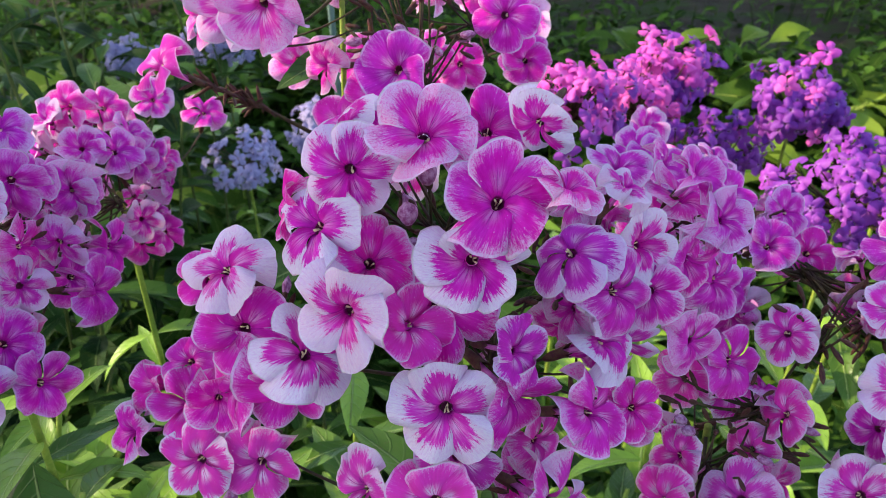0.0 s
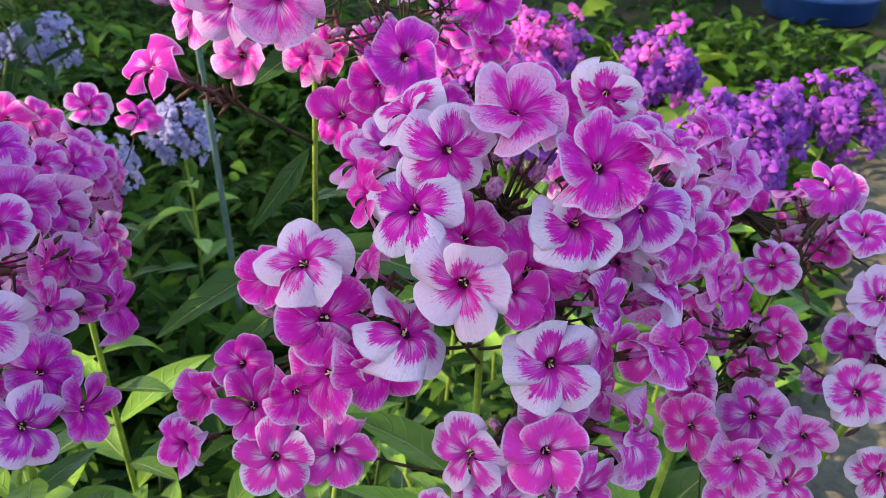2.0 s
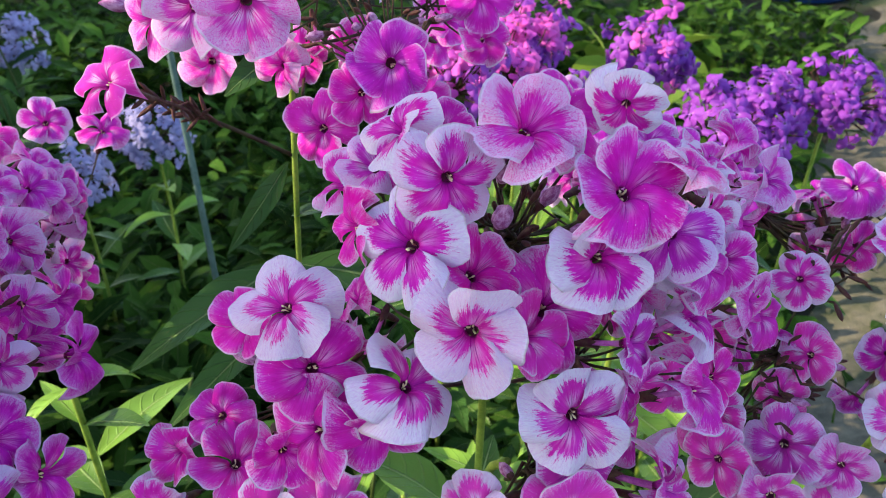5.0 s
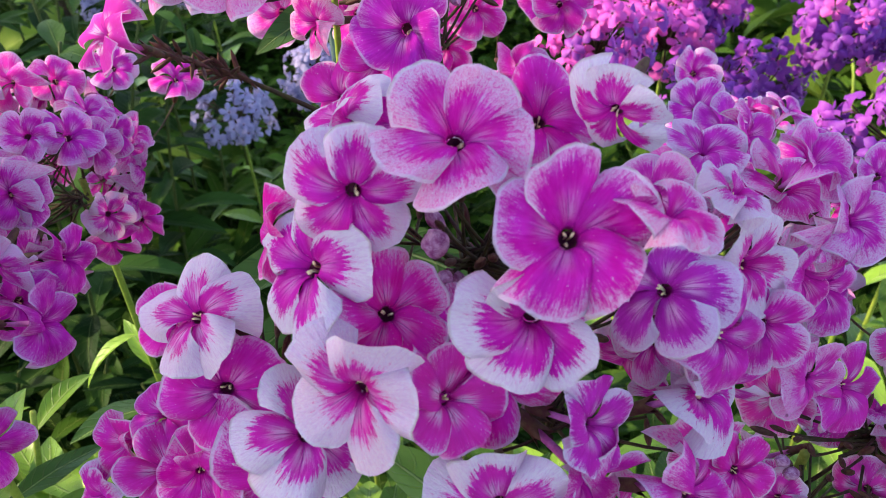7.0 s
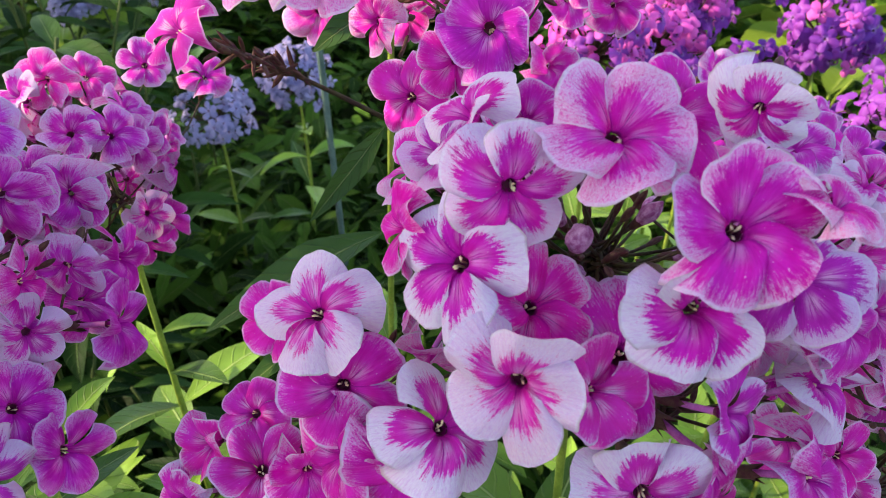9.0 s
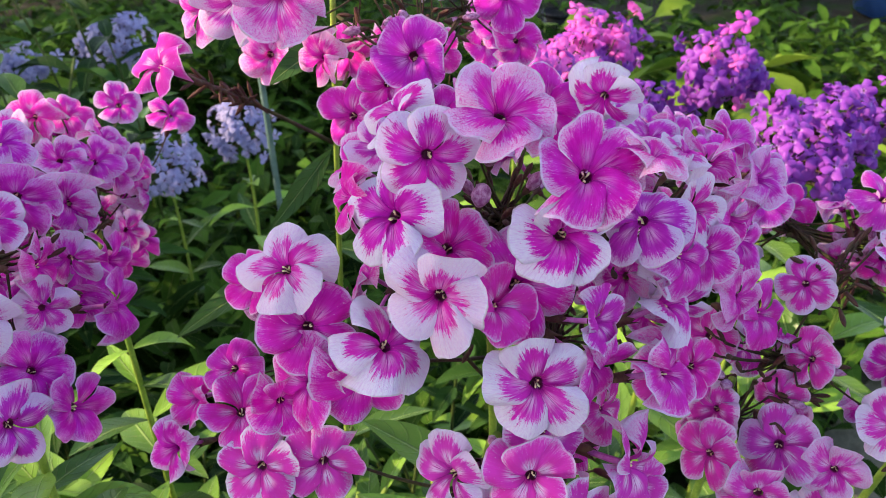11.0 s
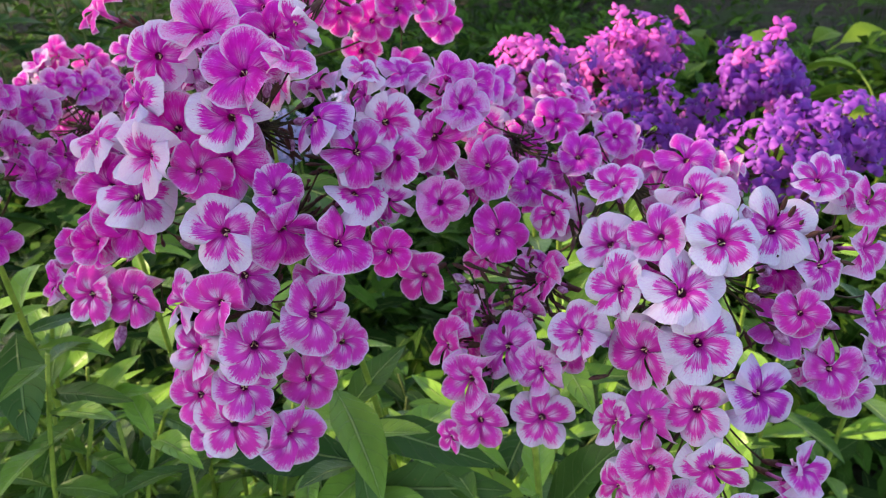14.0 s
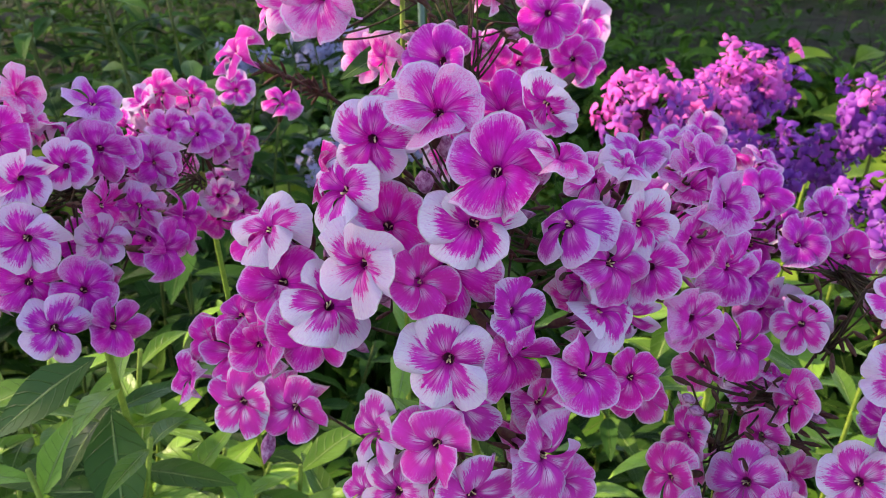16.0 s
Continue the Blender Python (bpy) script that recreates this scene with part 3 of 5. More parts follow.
bloom(a_head, pose(0.0696, 0.2578, 0.8528, -44, -65, 170), 15.9, 0.69, 0.85, 0.69, 0.15, cup=-24)
bloom(a_head, pose(0.0914, 0.2671, 0.8415, 149, -83, -34), 17.7, 0.85, 0.57, 0.39, 0.25, cup=-18)
bloom(a_head, pose(0.0562, 0.2386, 0.8240, -6, -54, 167), 17.9, 0.69, 0.95, 0.69, 0.15, cup=-12)
bloom(a_head, pose(0.059, 0.239, 0.845, 61, 28, 23), 16.7, 0.88, 0.48, 0.74, 0.35, slim=True)
bloom(a_head, pose(0.0952, 0.2974, 0.8503, -22, -20, -164), 18.0, 0.8, 0.57, 0.64, 0.2, cup=-14)
bloom(a_head, pose(0.037, 0.223, 0.891, -7, 35, -23), 13.0, 0.8, 0.65, 0.69, 0.05)
bloom(a_head, pose(0.062, 0.252, 0.878, 14, 31, 10), 10.9, 0.69, 0.9, 0.69, 0.05)
bloom(a_head, pose(0.023, 0.222, 0.832, 72, 3, 47), 14.3, 0.92, 0.61, 0.39, 0.45)
bloom(a_head, pose(0.071, 0.237, 0.794, 54, 28, -12), 12.5, 1, 0.31, 0.82, 0.25)
bloom(a_head, pose(-0.035, 0.281, 0.889, 15, -41, -20), 17.3, 0.67, 0.9, 0.79, 0.15)
bloom(a_head, pose(-0.055, 0.264, 0.865, -60, -57, 81), 14.0, 0.95, 0.48, 0.82, 0.05)
bloom(a_head, pose(-0.020, 0.285, 0.885, -31, -24, 138), 11.9, 0.9, 0.44, 0.74, 0.15)
bloom(a_head, pose(-0.125, 0.285, 0.765, -13, -67, 63), 15.3, 0.95, 0.44, 0.82, 0.25)
bud(a_head, (-0.012, 0.246, 0.872), (0.0, -0.5, 0.75), 0.0085, 2)
bud(a_head, (-0.006, 0.262, 0.880), (-0.1, -0.5, 0.8), 0.009, 2)
bud(a_head, (0.0, 0.252, 0.862), (0.2, -0.6, 0.7), 0.009, 0)
fill_head(a_head, (0.005, 0.305, 0.825), (0.085, 0.022, 0.050), 7, 301, 0.5, 0.55)
fill_head(a_head, (0.080, 0.285, 0.825), (0.036, 0.035, 0.045), 22, 311, 0.6, 0.5)

b_head = plant((0.0, 0.41, 0), (0.006, 0.362, 0.50), (0.0, 0.262, 0.745), "phlox plant with a drooping pink and magenta flower head", 2, leaves=(0.12, 0.72))
branches(b_head, (0.0, 0.24, 0.765), (-0.07, 0.27, 0.735), (0.025, 0.245, 0.735))
bloom(b_head, pose(-0.0997, 0.2491, 0.7559, 12, -71, 66), 17.9, 0.9, 0.6, 0.82, 1, cup=-15)
bloom(b_head, pose(-0.0751, 0.2494, 0.7548, 51, -69, 29), 18.0, 0.98, 0.47, 0.82, 1, cup=-13)
bloom(b_head, pose(-0.0024, 0.1998, 0.7853, -20, -61, 95), 17.5, 1, 0.47, 0.82, 1, cup=-24)
bloom(b_head, pose(-0.027, 0.213, 0.777, -45, -60, 82), 16.7, 0.79, 0.81, 0.82, 1, slim=True)
bloom(b_head, pose(0.0113, 0.1964, 0.7644, 45, -80, 70), 18.9, 0.86, 0.81, 0.4, 1, cup=-17)
bloom(b_head, pose(0.0376, 0.2093, 0.7740, -66, -65, -157), 20.2, 0.86, 0.68, 0.7, 0.95, cup=-6)
bloom(b_head, pose(-0.0237, 0.2009, 0.7293, -21, -58, 106), 15.3, 0.94, 0.6, 0.82, 1, cup=-17)
bloom(b_head, pose(0.0195, 0.2008, 0.7080, 65, -69, 72), 19.3, 0.9, 0.6, 0.7, 1, cup=-22)
bloom(b_head, pose(-0.0052, 0.1929, 0.7191, -7, -62, 103), 19.5, 0.82, 0.77, 0.7, 1, cup=-4)
bloom(b_head, pose(0.001, 0.199, 0.737, 54, 39, -1), 17.0, 0.89, 0.68, 0.7, 0.9)
bloom(b_head, pose(0.026, 0.222, 0.726, 17, 61, -39), 16.0, 0.97, 0.51, 0.7, 1)
bloom(b_head, pose(-0.018, 0.201, 0.758, 24, 42, -68), 16.1, 0.71, 0.8, 0.82, 1, slim=True)
bloom(b_head, pose(0.005, 0.214, 0.792, 60, 35, -4), 17.4, 0.86, 0.81, 0.35, 1, slim=True)
bloom(b_head, pose(-0.022, 0.200, 0.705, 38, 66, -60), 12.0, 0.94, 0.6, 0.82, 1)
bloom(b_head, pose(-0.037, 0.219, 0.737, -50, -39, 98), 13.2, 0.89, 0.68, 0.82, 1)
bloom(b_head, pose(0.046, 0.222, 0.750, 61, 45, 12), 14.7, 0.89, 0.64, 0.7, 1)
bloom(b_head, pose(0.035, 0.235, 0.780, 70, -24, 50), 14.6, 0.89, 0.64, 0.7, 1)
bud(b_head, (-0.093, 0.253, 0.725), (-0.1, -0.5, -0.6), 0.009, 2)
fill_head(b_head, (0.0, 0.252, 0.745), (0.030, 0.016, 0.036), 2, 302, 0.45, 0.6)

k_head = plant((0.14, 0.43, 0), (0.15, 0.37, 0.42), (0.125, 0.292, 0.735), "phlox plant with loose pink flowers edged pale", 3, leaves=(0.12, 0.70))
branches(k_head, (0.12, 0.275, 0.725), (0.145, 0.285, 0.755), (0.165, 0.30, 0.772))
bloom(k_head, pose(0.0811, 0.2758, 0.7580, 12, -78, 53), 16.4, 0.96, 0.49, 0.82, 0.85, cup=-17)
bloom(k_head, pose(0.1215, 0.2785, 0.7840, -63, -52, -169), 17.2, 0.99, 0.41, 0.8, 0.5, cup=-13)
bloom(k_head, pose(0.1599, 0.3709, 0.7494, -116, -86, -150), 18.6, 0.69, 0.95, 0.75, 0.65, cup=-15)
bloom(k_head, pose(0.1484, 0.2702, 0.7616, -48, -41, 68), 14.8, 0.89, 0.62, 0.82, 0.75, cup=-5)
bloom(k_head, pose(0.136, 0.268, 0.743, -54, -53, 95), 13.2, 0.89, 0.62, 0.82, 0.85)
bloom(k_head, pose(0.1282, 0.2504, 0.7307, -33, -51, 88), 19.1, 0.82, 0.71, 0.75, 1, cup=-9)
bloom(k_head, pose(0.1646, 0.2305, 0.7547, -38, -42, 98), 16.9, 0.72, 0.79, 0.82, 0.75, cup=-17)
bloom(k_head, pose(0.146, 0.234, 0.729, 47, 62, -80), 14.9, 0.74, 0.85, 0.8, 0.65)
bloom(k_head, pose(0.096, 0.252, 0.729, -16, -67, 51), 16.1, 0.94, 0.58, 0.82, 0.75)
bloom(k_head, pose(0.1105, 0.2325, 0.7226, 9, -69, 43), 17.9, 0.86, 0.66, 0.82, 0.85, cup=-31)
bloom(k_head, pose(0.114, 0.233, 0.694, 58, 51, -34), 16.1, 0.89, 0.66, 0.82, 0.85)
bloom(k_head, pose(0.098, 0.235, 0.680, 67, 40, -54), 10.1, 0.92, 0.66, 0.82, 0.75)
bloom(k_head, pose(0.1466, 0.2362, 0.6952, -9, -66, 93), 17.0, 0.77, 0.8, 0.8, 0.85, cup=-7)
bloom(k_head, pose(0.150, 0.290, 0.790, 36, -38, -1), 14.3, 0.84, 0.71, 0.75, 0.65)
bloom(k_head, pose(0.113, 0.300, 0.757, 8, -60, 34), 15.8, 0.89, 0.66, 0.75, 0.75)
bloom(k_head, pose(0.140, 0.312, 0.738, 53, 14, 30), 16.4, 0.84, 0.71, 0.7, 0.65)
bloom(k_head, pose(0.160, 0.290, 0.702, 38, -67, 73), 15.7, 0.79, 0.79, 0.75, 0.65)
bloom(k_head, pose(0.105, 0.268, 0.740, 19, -56, 4), 13.9, 0.89, 0.66, 0.75, 0.65)
fill_head(k_head, (0.128, 0.285, 0.735), (0.030, 0.022, 0.030), 4, 303, 0.45, 0.6)

d_head = plant((0.24, 0.42, 0), (0.25, 0.36, 0.42), (0.232, 0.268, 0.745), "phlox plant with a large white-edged pink flower head", 4, leaves=(0.12, 0.64))
branches(d_head, (0.225, 0.25, 0.785), (0.225, 0.235, 0.72), (0.285, 0.265, 0.765), (0.195, 0.255, 0.75))
bloom(d_head, pose(0.1819, 0.2241, 0.7842, -46, -41, 91), 17.4, 0.76, 0.75, 0.82, 0.85, cup=-20)
bloom(d_head, pose(0.178, 0.248, 0.794, -3, -44, 62), 16.5, 0.7, 0.83, 0.8, 0.95)
bloom(d_head, pose(0.1990, 0.2342, 0.8063, -29, -44, 93), 14.9, 0.86, 0.71, 0.8, 0.75, cup=-23)
bloom(d_head, pose(0.2173, 0.2540, 0.8178, -15, 2, 149), 19.8, 0.63, 0.95, 0.82, 0.55, cup=-6)
bloom(d_head, pose(0.2245, 0.2281, 0.8076, -41, -21, 175), 18.5, 0.62, 0.95, 0.82, 0.55, cup=-19)
bloom(d_head, pose(0.2504, 0.2467, 0.8046, 5, -45, 98), 20.1, 0.63, 0.95, 0.8, 0.55, cup=-11)
bloom(d_head, pose(0.2068, 0.2111, 0.7910, -35, -11, 179), 19.9, 0.56, 0.95, 0.8, 0.65, cup=-7)
bloom(d_head, pose(0.1942, 0.2200, 0.7526, -88, -50, 134), 19.9, 0.82, 0.71, 0.8, 0.8, cup=-12)
bloom(d_head, pose(0.2167, 0.2123, 0.7636, -18, -42, 126), 19.6, 0.71, 0.95, 0.82, 0.75, cup=-9)
bloom(d_head, pose(0.2174, 0.1998, 0.7348, -67, -44, 141), 17.2, 0.75, 0.8, 0.82, 0.85, cup=-11)
bloom(d_head, pose(0.1979, 0.2069, 0.7229, -56, -12, 113), 16.1, 0.99, 0.54, 0.82, 1, cup=-17)
bloom(d_head, pose(0.184, 0.220, 0.709, -67, -47, 96), 16.0, 0.74, 0.95, 0.82, 0.65)
bloom(d_head, pose(0.2609, 0.2379, 0.7577, -16, -16, 123), 17.4, 0.98, 0.45, 0.45, 1, cup=-0)
bloom(d_head, pose(0.2433, 0.2032, 0.7429, -24, -60, 145), 18.1, 0.75, 0.85, 0.25, 0.65, cup=-16)
bloom(d_head, pose(0.2251, 0.1892, 0.7102, -94, -62, 176), 17.5, 0.77, 0.8, 0.82, 0.75, cup=-9)
bloom(d_head, pose(0.200, 0.198, 0.700, 59, -38, -3), 16.6, 0.86, 0.71, 0.82, 0.75)
bloom(d_head, pose(0.270, 0.205, 0.697, 55, -41, 69), 15.7, 0.79, 0.8, 0.35, 0.65, slim=True)
bloom(d_head, pose(0.320, 0.269, 0.721, 32, -57, 87), 16.7, 0.86, 0.79, 0.45, 0.65, slim=True)
bloom(d_head, pose(0.2731, 0.2419, 0.7886, 57, -31, 55), 16.4, 0.74, 0.8, 0.5, 0.55, slim=True)
bloom(d_head, pose(0.333, 0.282, 0.748, 46, -56, 84), 16.0, 0.86, 0.66, 0.65, 0.55)
bloom(d_head, pose(0.285, 0.235, 0.735, 62, -13, 36), 16.6, 0.92, 0.54, 0.6, 0.65)
bloom(d_head, pose(0.215, 0.186, 0.684, 57, -44, 7), 17.6, 0.84, 0.71, 0.82, 0.75)
bloom(d_head, pose(0.240, 0.186, 0.680, 2, -64, 87), 16.6, 0.84, 0.71, 0.82, 0.75)
bloom(d_head, pose(0.186, 0.205, 0.680, -32, -69, 64), 14.3, 0.74, 0.9, 0.82, 0.65)
bloom(d_head, pose(0.197, 0.190, 0.668, 65, -19, -11), 15.8, 0.84, 0.71, 0.82, 0.75)
bloom(d_head, pose(0.296, 0.262, 0.812, 55, -14, 46), 13.2, 0.84, 0.71, 0.65, 0.65)
bloom(d_head, pose(0.2721, 0.2626, 0.8227, 20, -32, 67), 13.7, 0.79, 0.8, 0.65, 0.65)
bloom(d_head, pose(0.262, 0.222, 0.775, 35, -57, 51), 12.6, 0.94, 0.58, 0.65, 0.65)
bloom(d_head, pose(0.239, 0.355, 0.787, 27, -35, -10), 15.2, 0.84, 0.66, 0.75, 0.75)
bloom(d_head, pose(0.302, 0.272, 0.782, 64, -29, 53), 16.4, 0.79, 0.75, 0.6, 0.65)
bloom(d_head, pose(0.312, 0.262, 0.750, 55, -55, 76), 16.6, 0.89, 0.62, 0.55, 0.65)
bloom(d_head, pose(0.2997, 0.2481, 0.7148, -56, -46, 158), 15.0, 0.79, 0.71, 0.6, 0.65, cup=-11)
bloom(d_head, pose(0.272, 0.222, 0.672, 64, -40, 53), 16.1, 0.84, 0.71, 0.65, 0.65)
bloom(d_head, pose(0.250, 0.200, 0.655, 66, -18, 26), 15.7, 0.84, 0.71, 0.75, 0.65)
bloom(d_head, pose(0.180, 0.270, 0.815, 8, -23, 33), 14.5, 0.84, 0.71, 0.75, 0.65)
bloom(d_head, pose(0.285, 0.275, 0.815, 21, -39, 94), 14.7, 0.74, 0.83, 0.65, 0.65)
fill_head(d_head, (0.240, 0.272, 0.750), (0.060, 0.022, 0.055), 11, 304, 0.55, 0.6)

h_head = plant((0.15, 0.56, 0), (0.16, 0.50, 0.40), (0.155, 0.435, 0.745), "phlox plant with magenta and lilac flowers behind the others", 5, leaves=(0.12, 0.84))
branches(h_head, (0.125, 0.40, 0.79), (0.18, 0.43, 0.755), (0.145, 0.50, 0.76), (0.20, 0.385, 0.765))
bloom(h_head, pose(0.1226, 0.4652, 0.7809, -23, -25, 125), 18.4, 0.9, 0.53, 0.4, 0.3, cup=-4)
bloom(h_head, pose(0.1295, 0.4442, 0.7662, -25, -38, 120), 17.9, 0.9, 0.53, 0.45, 0.3, cup=-8)
bloom(h_head, pose(0.144, 0.547, 0.783, 48, -37, 39), 17.5, 0.8, 0.57, 0.4, 0.3)
bloom(h_head, pose(0.164, 0.501, 0.771, 60, -11, 24), 17.5, 0.9, 0.53, 0.3, 0.3)
bloom(h_head, pose(0.115, 0.296, 0.814, 77, -51, 43), 17.5, 0.85, 0.57, 0.4, 0.3)
bloom(h_head, pose(0.1778, 0.4036, 0.7768, -12, 21, 156), 16.3, 0.69, 0.95, 0.55, 0.3, cup=8)
bloom(h_head, pose(0.205, 0.398, 0.767, 25, -37, 48), 17.5, 1, 0.4, 0.65, 0.4)
bloom(h_head, pose(0.227, 0.350, 0.796, -12, -35, 101), 17.5, 0.98, 0.4, 0.55, 0.5)
bloom(h_head, pose(0.137, 0.372, 0.765, 16, -52, 38), 16.4, 0.98, 0.44, 0.6, 0.3)
bloom(h_head, pose(0.160, 0.430, 0.755, 66, -14, 24), 17.5, 0.9, 0.53, 0.35, 0.3)
bloom(h_head, pose(0.135, 0.330, 0.790, 41, -72, 79), 14.8, 0.9, 0.53, 0.4, 0.3)
bloom(h_head, pose(0.105, 0.380, 0.830, 42, 7, 9), 15.7, 0.85, 0.57, 0.4, 0.3)
bloom(h_head, pose(0.110, 0.430, 0.815, 36, -32, 39), 16.6, 0.88, 0.57, 0.45, 0.3)
bloom(h_head, pose(0.185, 0.460, 0.750, 51, -35, 49), 17.5, 0.95, 0.44, 0.35, 0.3)
bloom(h_head, pose(0.113, 0.322, 0.803, 65, -15, 54), 15.1, 0.9, 0.53, 0.4, 0.3)
bloom(h_head, pose(0.165, 0.362, 0.792, 40, -29, 48), 15.6, 0.9, 0.53, 0.4, 0.3)
bloom(h_head, pose(0.190, 0.405, 0.790, 15, -56, 101), 16.0, 0.85, 0.61, 0.35, 0.3)
bloom(h_head, pose(0.102, 0.350, 0.842, 52, 8, 43), 14.7, 0.9, 0.53, 0.4, 0.3)
bloom(h_head, pose(0.152, 0.398, 0.803, 28, -35, 50), 16.5, 0.95, 0.44, 0.45, 0.3)
bloom(h_head, pose(0.2050, 0.4312, 0.7478, 3, -38, 107), 16.8, 0.95, 0.44, 0.3, 0.3, cup=-15)
fill_head(h_head, (0.150, 0.42, 0.770), (0.055, 0.070, 0.035), 20, 305, 0.5, 0.45)

f_head = plant((-0.25, 0.43, 0), (-0.248, 0.39, 0.42), (-0.210, 0.318, 0.785), "phlox plant with lilac-edged magenta flowers on a green stem", 6, leaves=(0.12, 0.86))
f_head["slim"] = True
branches(f_head, (-0.20, 0.30, 0.79), (-0.215, 0.33, 0.82), (-0.185, 0.345, 0.80))
# low hues: the flowers' own purple, lowered further to hold shade on this head
bloom(f_head, pose(-0.1921, 0.2597, 0.7827, 56, -63, 68), 17.4, 0.75, 0.74, 0.22, 0.4, cup=-8)
bloom(f_head, pose(-0.188, 0.282, 0.790, 52, -17, 65), 17.0, 0.85, 0.41, 0.27, 0.1)
bloom(f_head, pose(-0.176, 0.280, 0.771, 78, 35, 58), 17.0, 0.88, 0.37, 0.27, 0.1)
bloom(f_head, pose(-0.211, 0.276, 0.797, 7, -66, 114), 17.0, 0.9, 0.37, 0.32, 0.1)
bloom(f_head, pose(-0.1984, 0.2674, 0.8264, -74, -20, -163), 18.6, 0.71, 0.78, 0.32, 0.1, cup=-21)
bloom(f_head, pose(-0.2042, 0.2817, 0.8500, -71, -78, -162), 16.8, 0.69, 0.74, 0.32, 0.1, cup=-34)
bloom(f_head, pose(-0.1932, 0.3319, 0.8439, -90, -30, -171), 17.7, 0.85, 0.44, 0.32, 0.1, cup=-11)
bloom(f_head, pose(-0.1985, 0.3425, 0.8635, -31, -28, -144), 16.4, 0.71, 0.74, 0.37, 0.1, cup=-12)
bloom(f_head, pose(-0.187, 0.373, 0.819, 57, -48, 85), 17.0, 0.9, 0.34, 0.37, 0.2)
bloom(f_head, pose(-0.184, 0.307, 0.824, 73, -70, 100), 15.3, 0.85, 0.37, 0.37, 0.1)
bloom(f_head, pose(-0.164, 0.319, 0.794, 60, 82, 54), 16.7, 0.9, 0.37, 0.32, 0.1)
bloom(f_head, pose(-0.225, 0.300, 0.860, 56, 8, 30), 16.7, 0.95, 0.3, 0.62, 0.1)
bloom(f_head, pose(-0.232, 0.262, 0.830, 49, -17, 11), 17.1, 0.74, 0.74, 0.27, 0.1)
bloom(f_head, pose(-0.233, 0.272, 0.788, 15, -39, 62), 16.2, 0.85, 0.41, 0.27, 0.1)
bloom(f_head, pose(-0.185, 0.345, 0.785, 73, -4, 49), 16.6, 0.92, 0.3, 0.32, 0.1)
bloom(f_head, pose(-0.200, 0.310, 0.800, 63, -42, 57), 14.7, 1, 0.23, 0.32, 0.1)
bloom(f_head, pose(-0.178, 0.375, 0.785, 80, -44, 81), 16.8, 1, 0.23, 0.32, 0.1)
bloom(f_head, pose(-0.250, 0.360, 0.840, 33, -30, 48), 13.8, 0.88, 0.37, 0.42, 0.2)
bloom(f_head, pose(-0.1790, 0.3322, 0.8124, 137, -81, -49), 15.3, 0.74, 0.7, 0.3, 0.2, cup=-3)
# strong pink of the next flower is sunlight put into its hue
bloom(f_head, pose(-0.2424, 0.3449, 0.8666, -60, -40, -122), 16.2, 0.75, 0.6, 0.85, 0.4, cup=-34)
bloom(f_head, pose(-0.2438, 0.3384, 0.8522, -22, -59, 94), 15.2, 0.85, 0.5, 0.82, 0.3, cup=3)
fill_head(f_head, (-0.222, 0.320, 0.815), (0.045, 0.045, 0.045), 34, 306, 0.65, 0.42, 0.015)

e_head = plant((-0.22, 0.58, 0), (-0.22, 0.53, 0.40), (-0.212, 0.482, 0.765), "phlox plant with small magenta flowers in a rounded head", 7, leaves=(0.12, 0.86))
e_head["slim"] = True
branches(e_head, (-0.21, 0.485, 0.795), (-0.19, 0.43, 0.785), (-0.18, 0.49, 0.78))
# hue pushed to pink for the sun that catches this flower
bloom(e_head, pose(-0.2196, 0.5032, 0.8145, -28, -33, 165), 15.9, 0.9, 0.45, 0.82, 0.5, cup=-11)
bloom(e_head, pose(-0.2281, 0.4784, 0.8251, -26, -70, 98), 16.8, 0.85, 0.5, 0.85, 0.6, cup=-18)
bloom(e_head, pose(-0.1896, 0.5105, 0.8173, 13, -48, 89), 15.1, 0.85, 0.55, 0.5, 0.4, cup=-10)
bloom(e_head, pose(-0.1643, 0.5326, 0.7996, 30, -15, 63), 16.0, 0.9, 0.45, 0.35, 0.3, cup=-11)
bloom(e_head, pose(-0.1914, 0.4406, 0.8105, 33, -16, 75), 16.2, 0.82, 0.55, 0.4, 0.3, cup=-11)
bloom(e_head, pose(-0.1878, 0.3730, 0.8198, 62, -65, 1), 16.3, 0.72, 0.7, 0.3, 0.2, cup=-3)
bloom(e_head, pose(-0.2035, 0.3947, 0.7743, -126, -83, -141), 16.1, 0.8, 0.5, 0.2, 0.2, cup=-20)
bloom(e_head, pose(-0.194, 0.500, 0.726, 56, -43, 36), 15.5, 1, 0.1, 0.4, 0.2)
fill_head(e_head, (-0.220, 0.465, 0.775), (0.042, 0.062, 0.048), 70, 307, 0.6, 0.42, 0.0145)

c_head = plant((-0.08, 0.51, 0), (-0.071, 0.487, 0.47), (-0.052, 0.436, 0.925), "tall phlox plant with pale pink flowers and dark buds", 8, leaves=(0.12, 0.72), step=0.075, thick=0.0027)
branches(c_head, (-0.085, 0.415, 0.885), (-0.01, 0.405, 0.865), (0.02, 0.45, 0.885), (0.03, 0.555, 0.835), (-0.045, 0.48, 0.85))
bloom(c_head, pose(-0.096, 0.378, 0.910, 84, 65, -19), 21.7, 0.68, 0.61, 0.75, 0.9, slim=True)
bloom(c_head, pose(-0.077, 0.360, 0.916, 92, 66, -5), 23.3, 0.7, 0.61, 0.75, 0.8)
bloom(c_head, pose(-0.113, 0.391, 0.903, 62, -70, -17), 16.7, 0.7, 0.57, 0.82, 0.6)
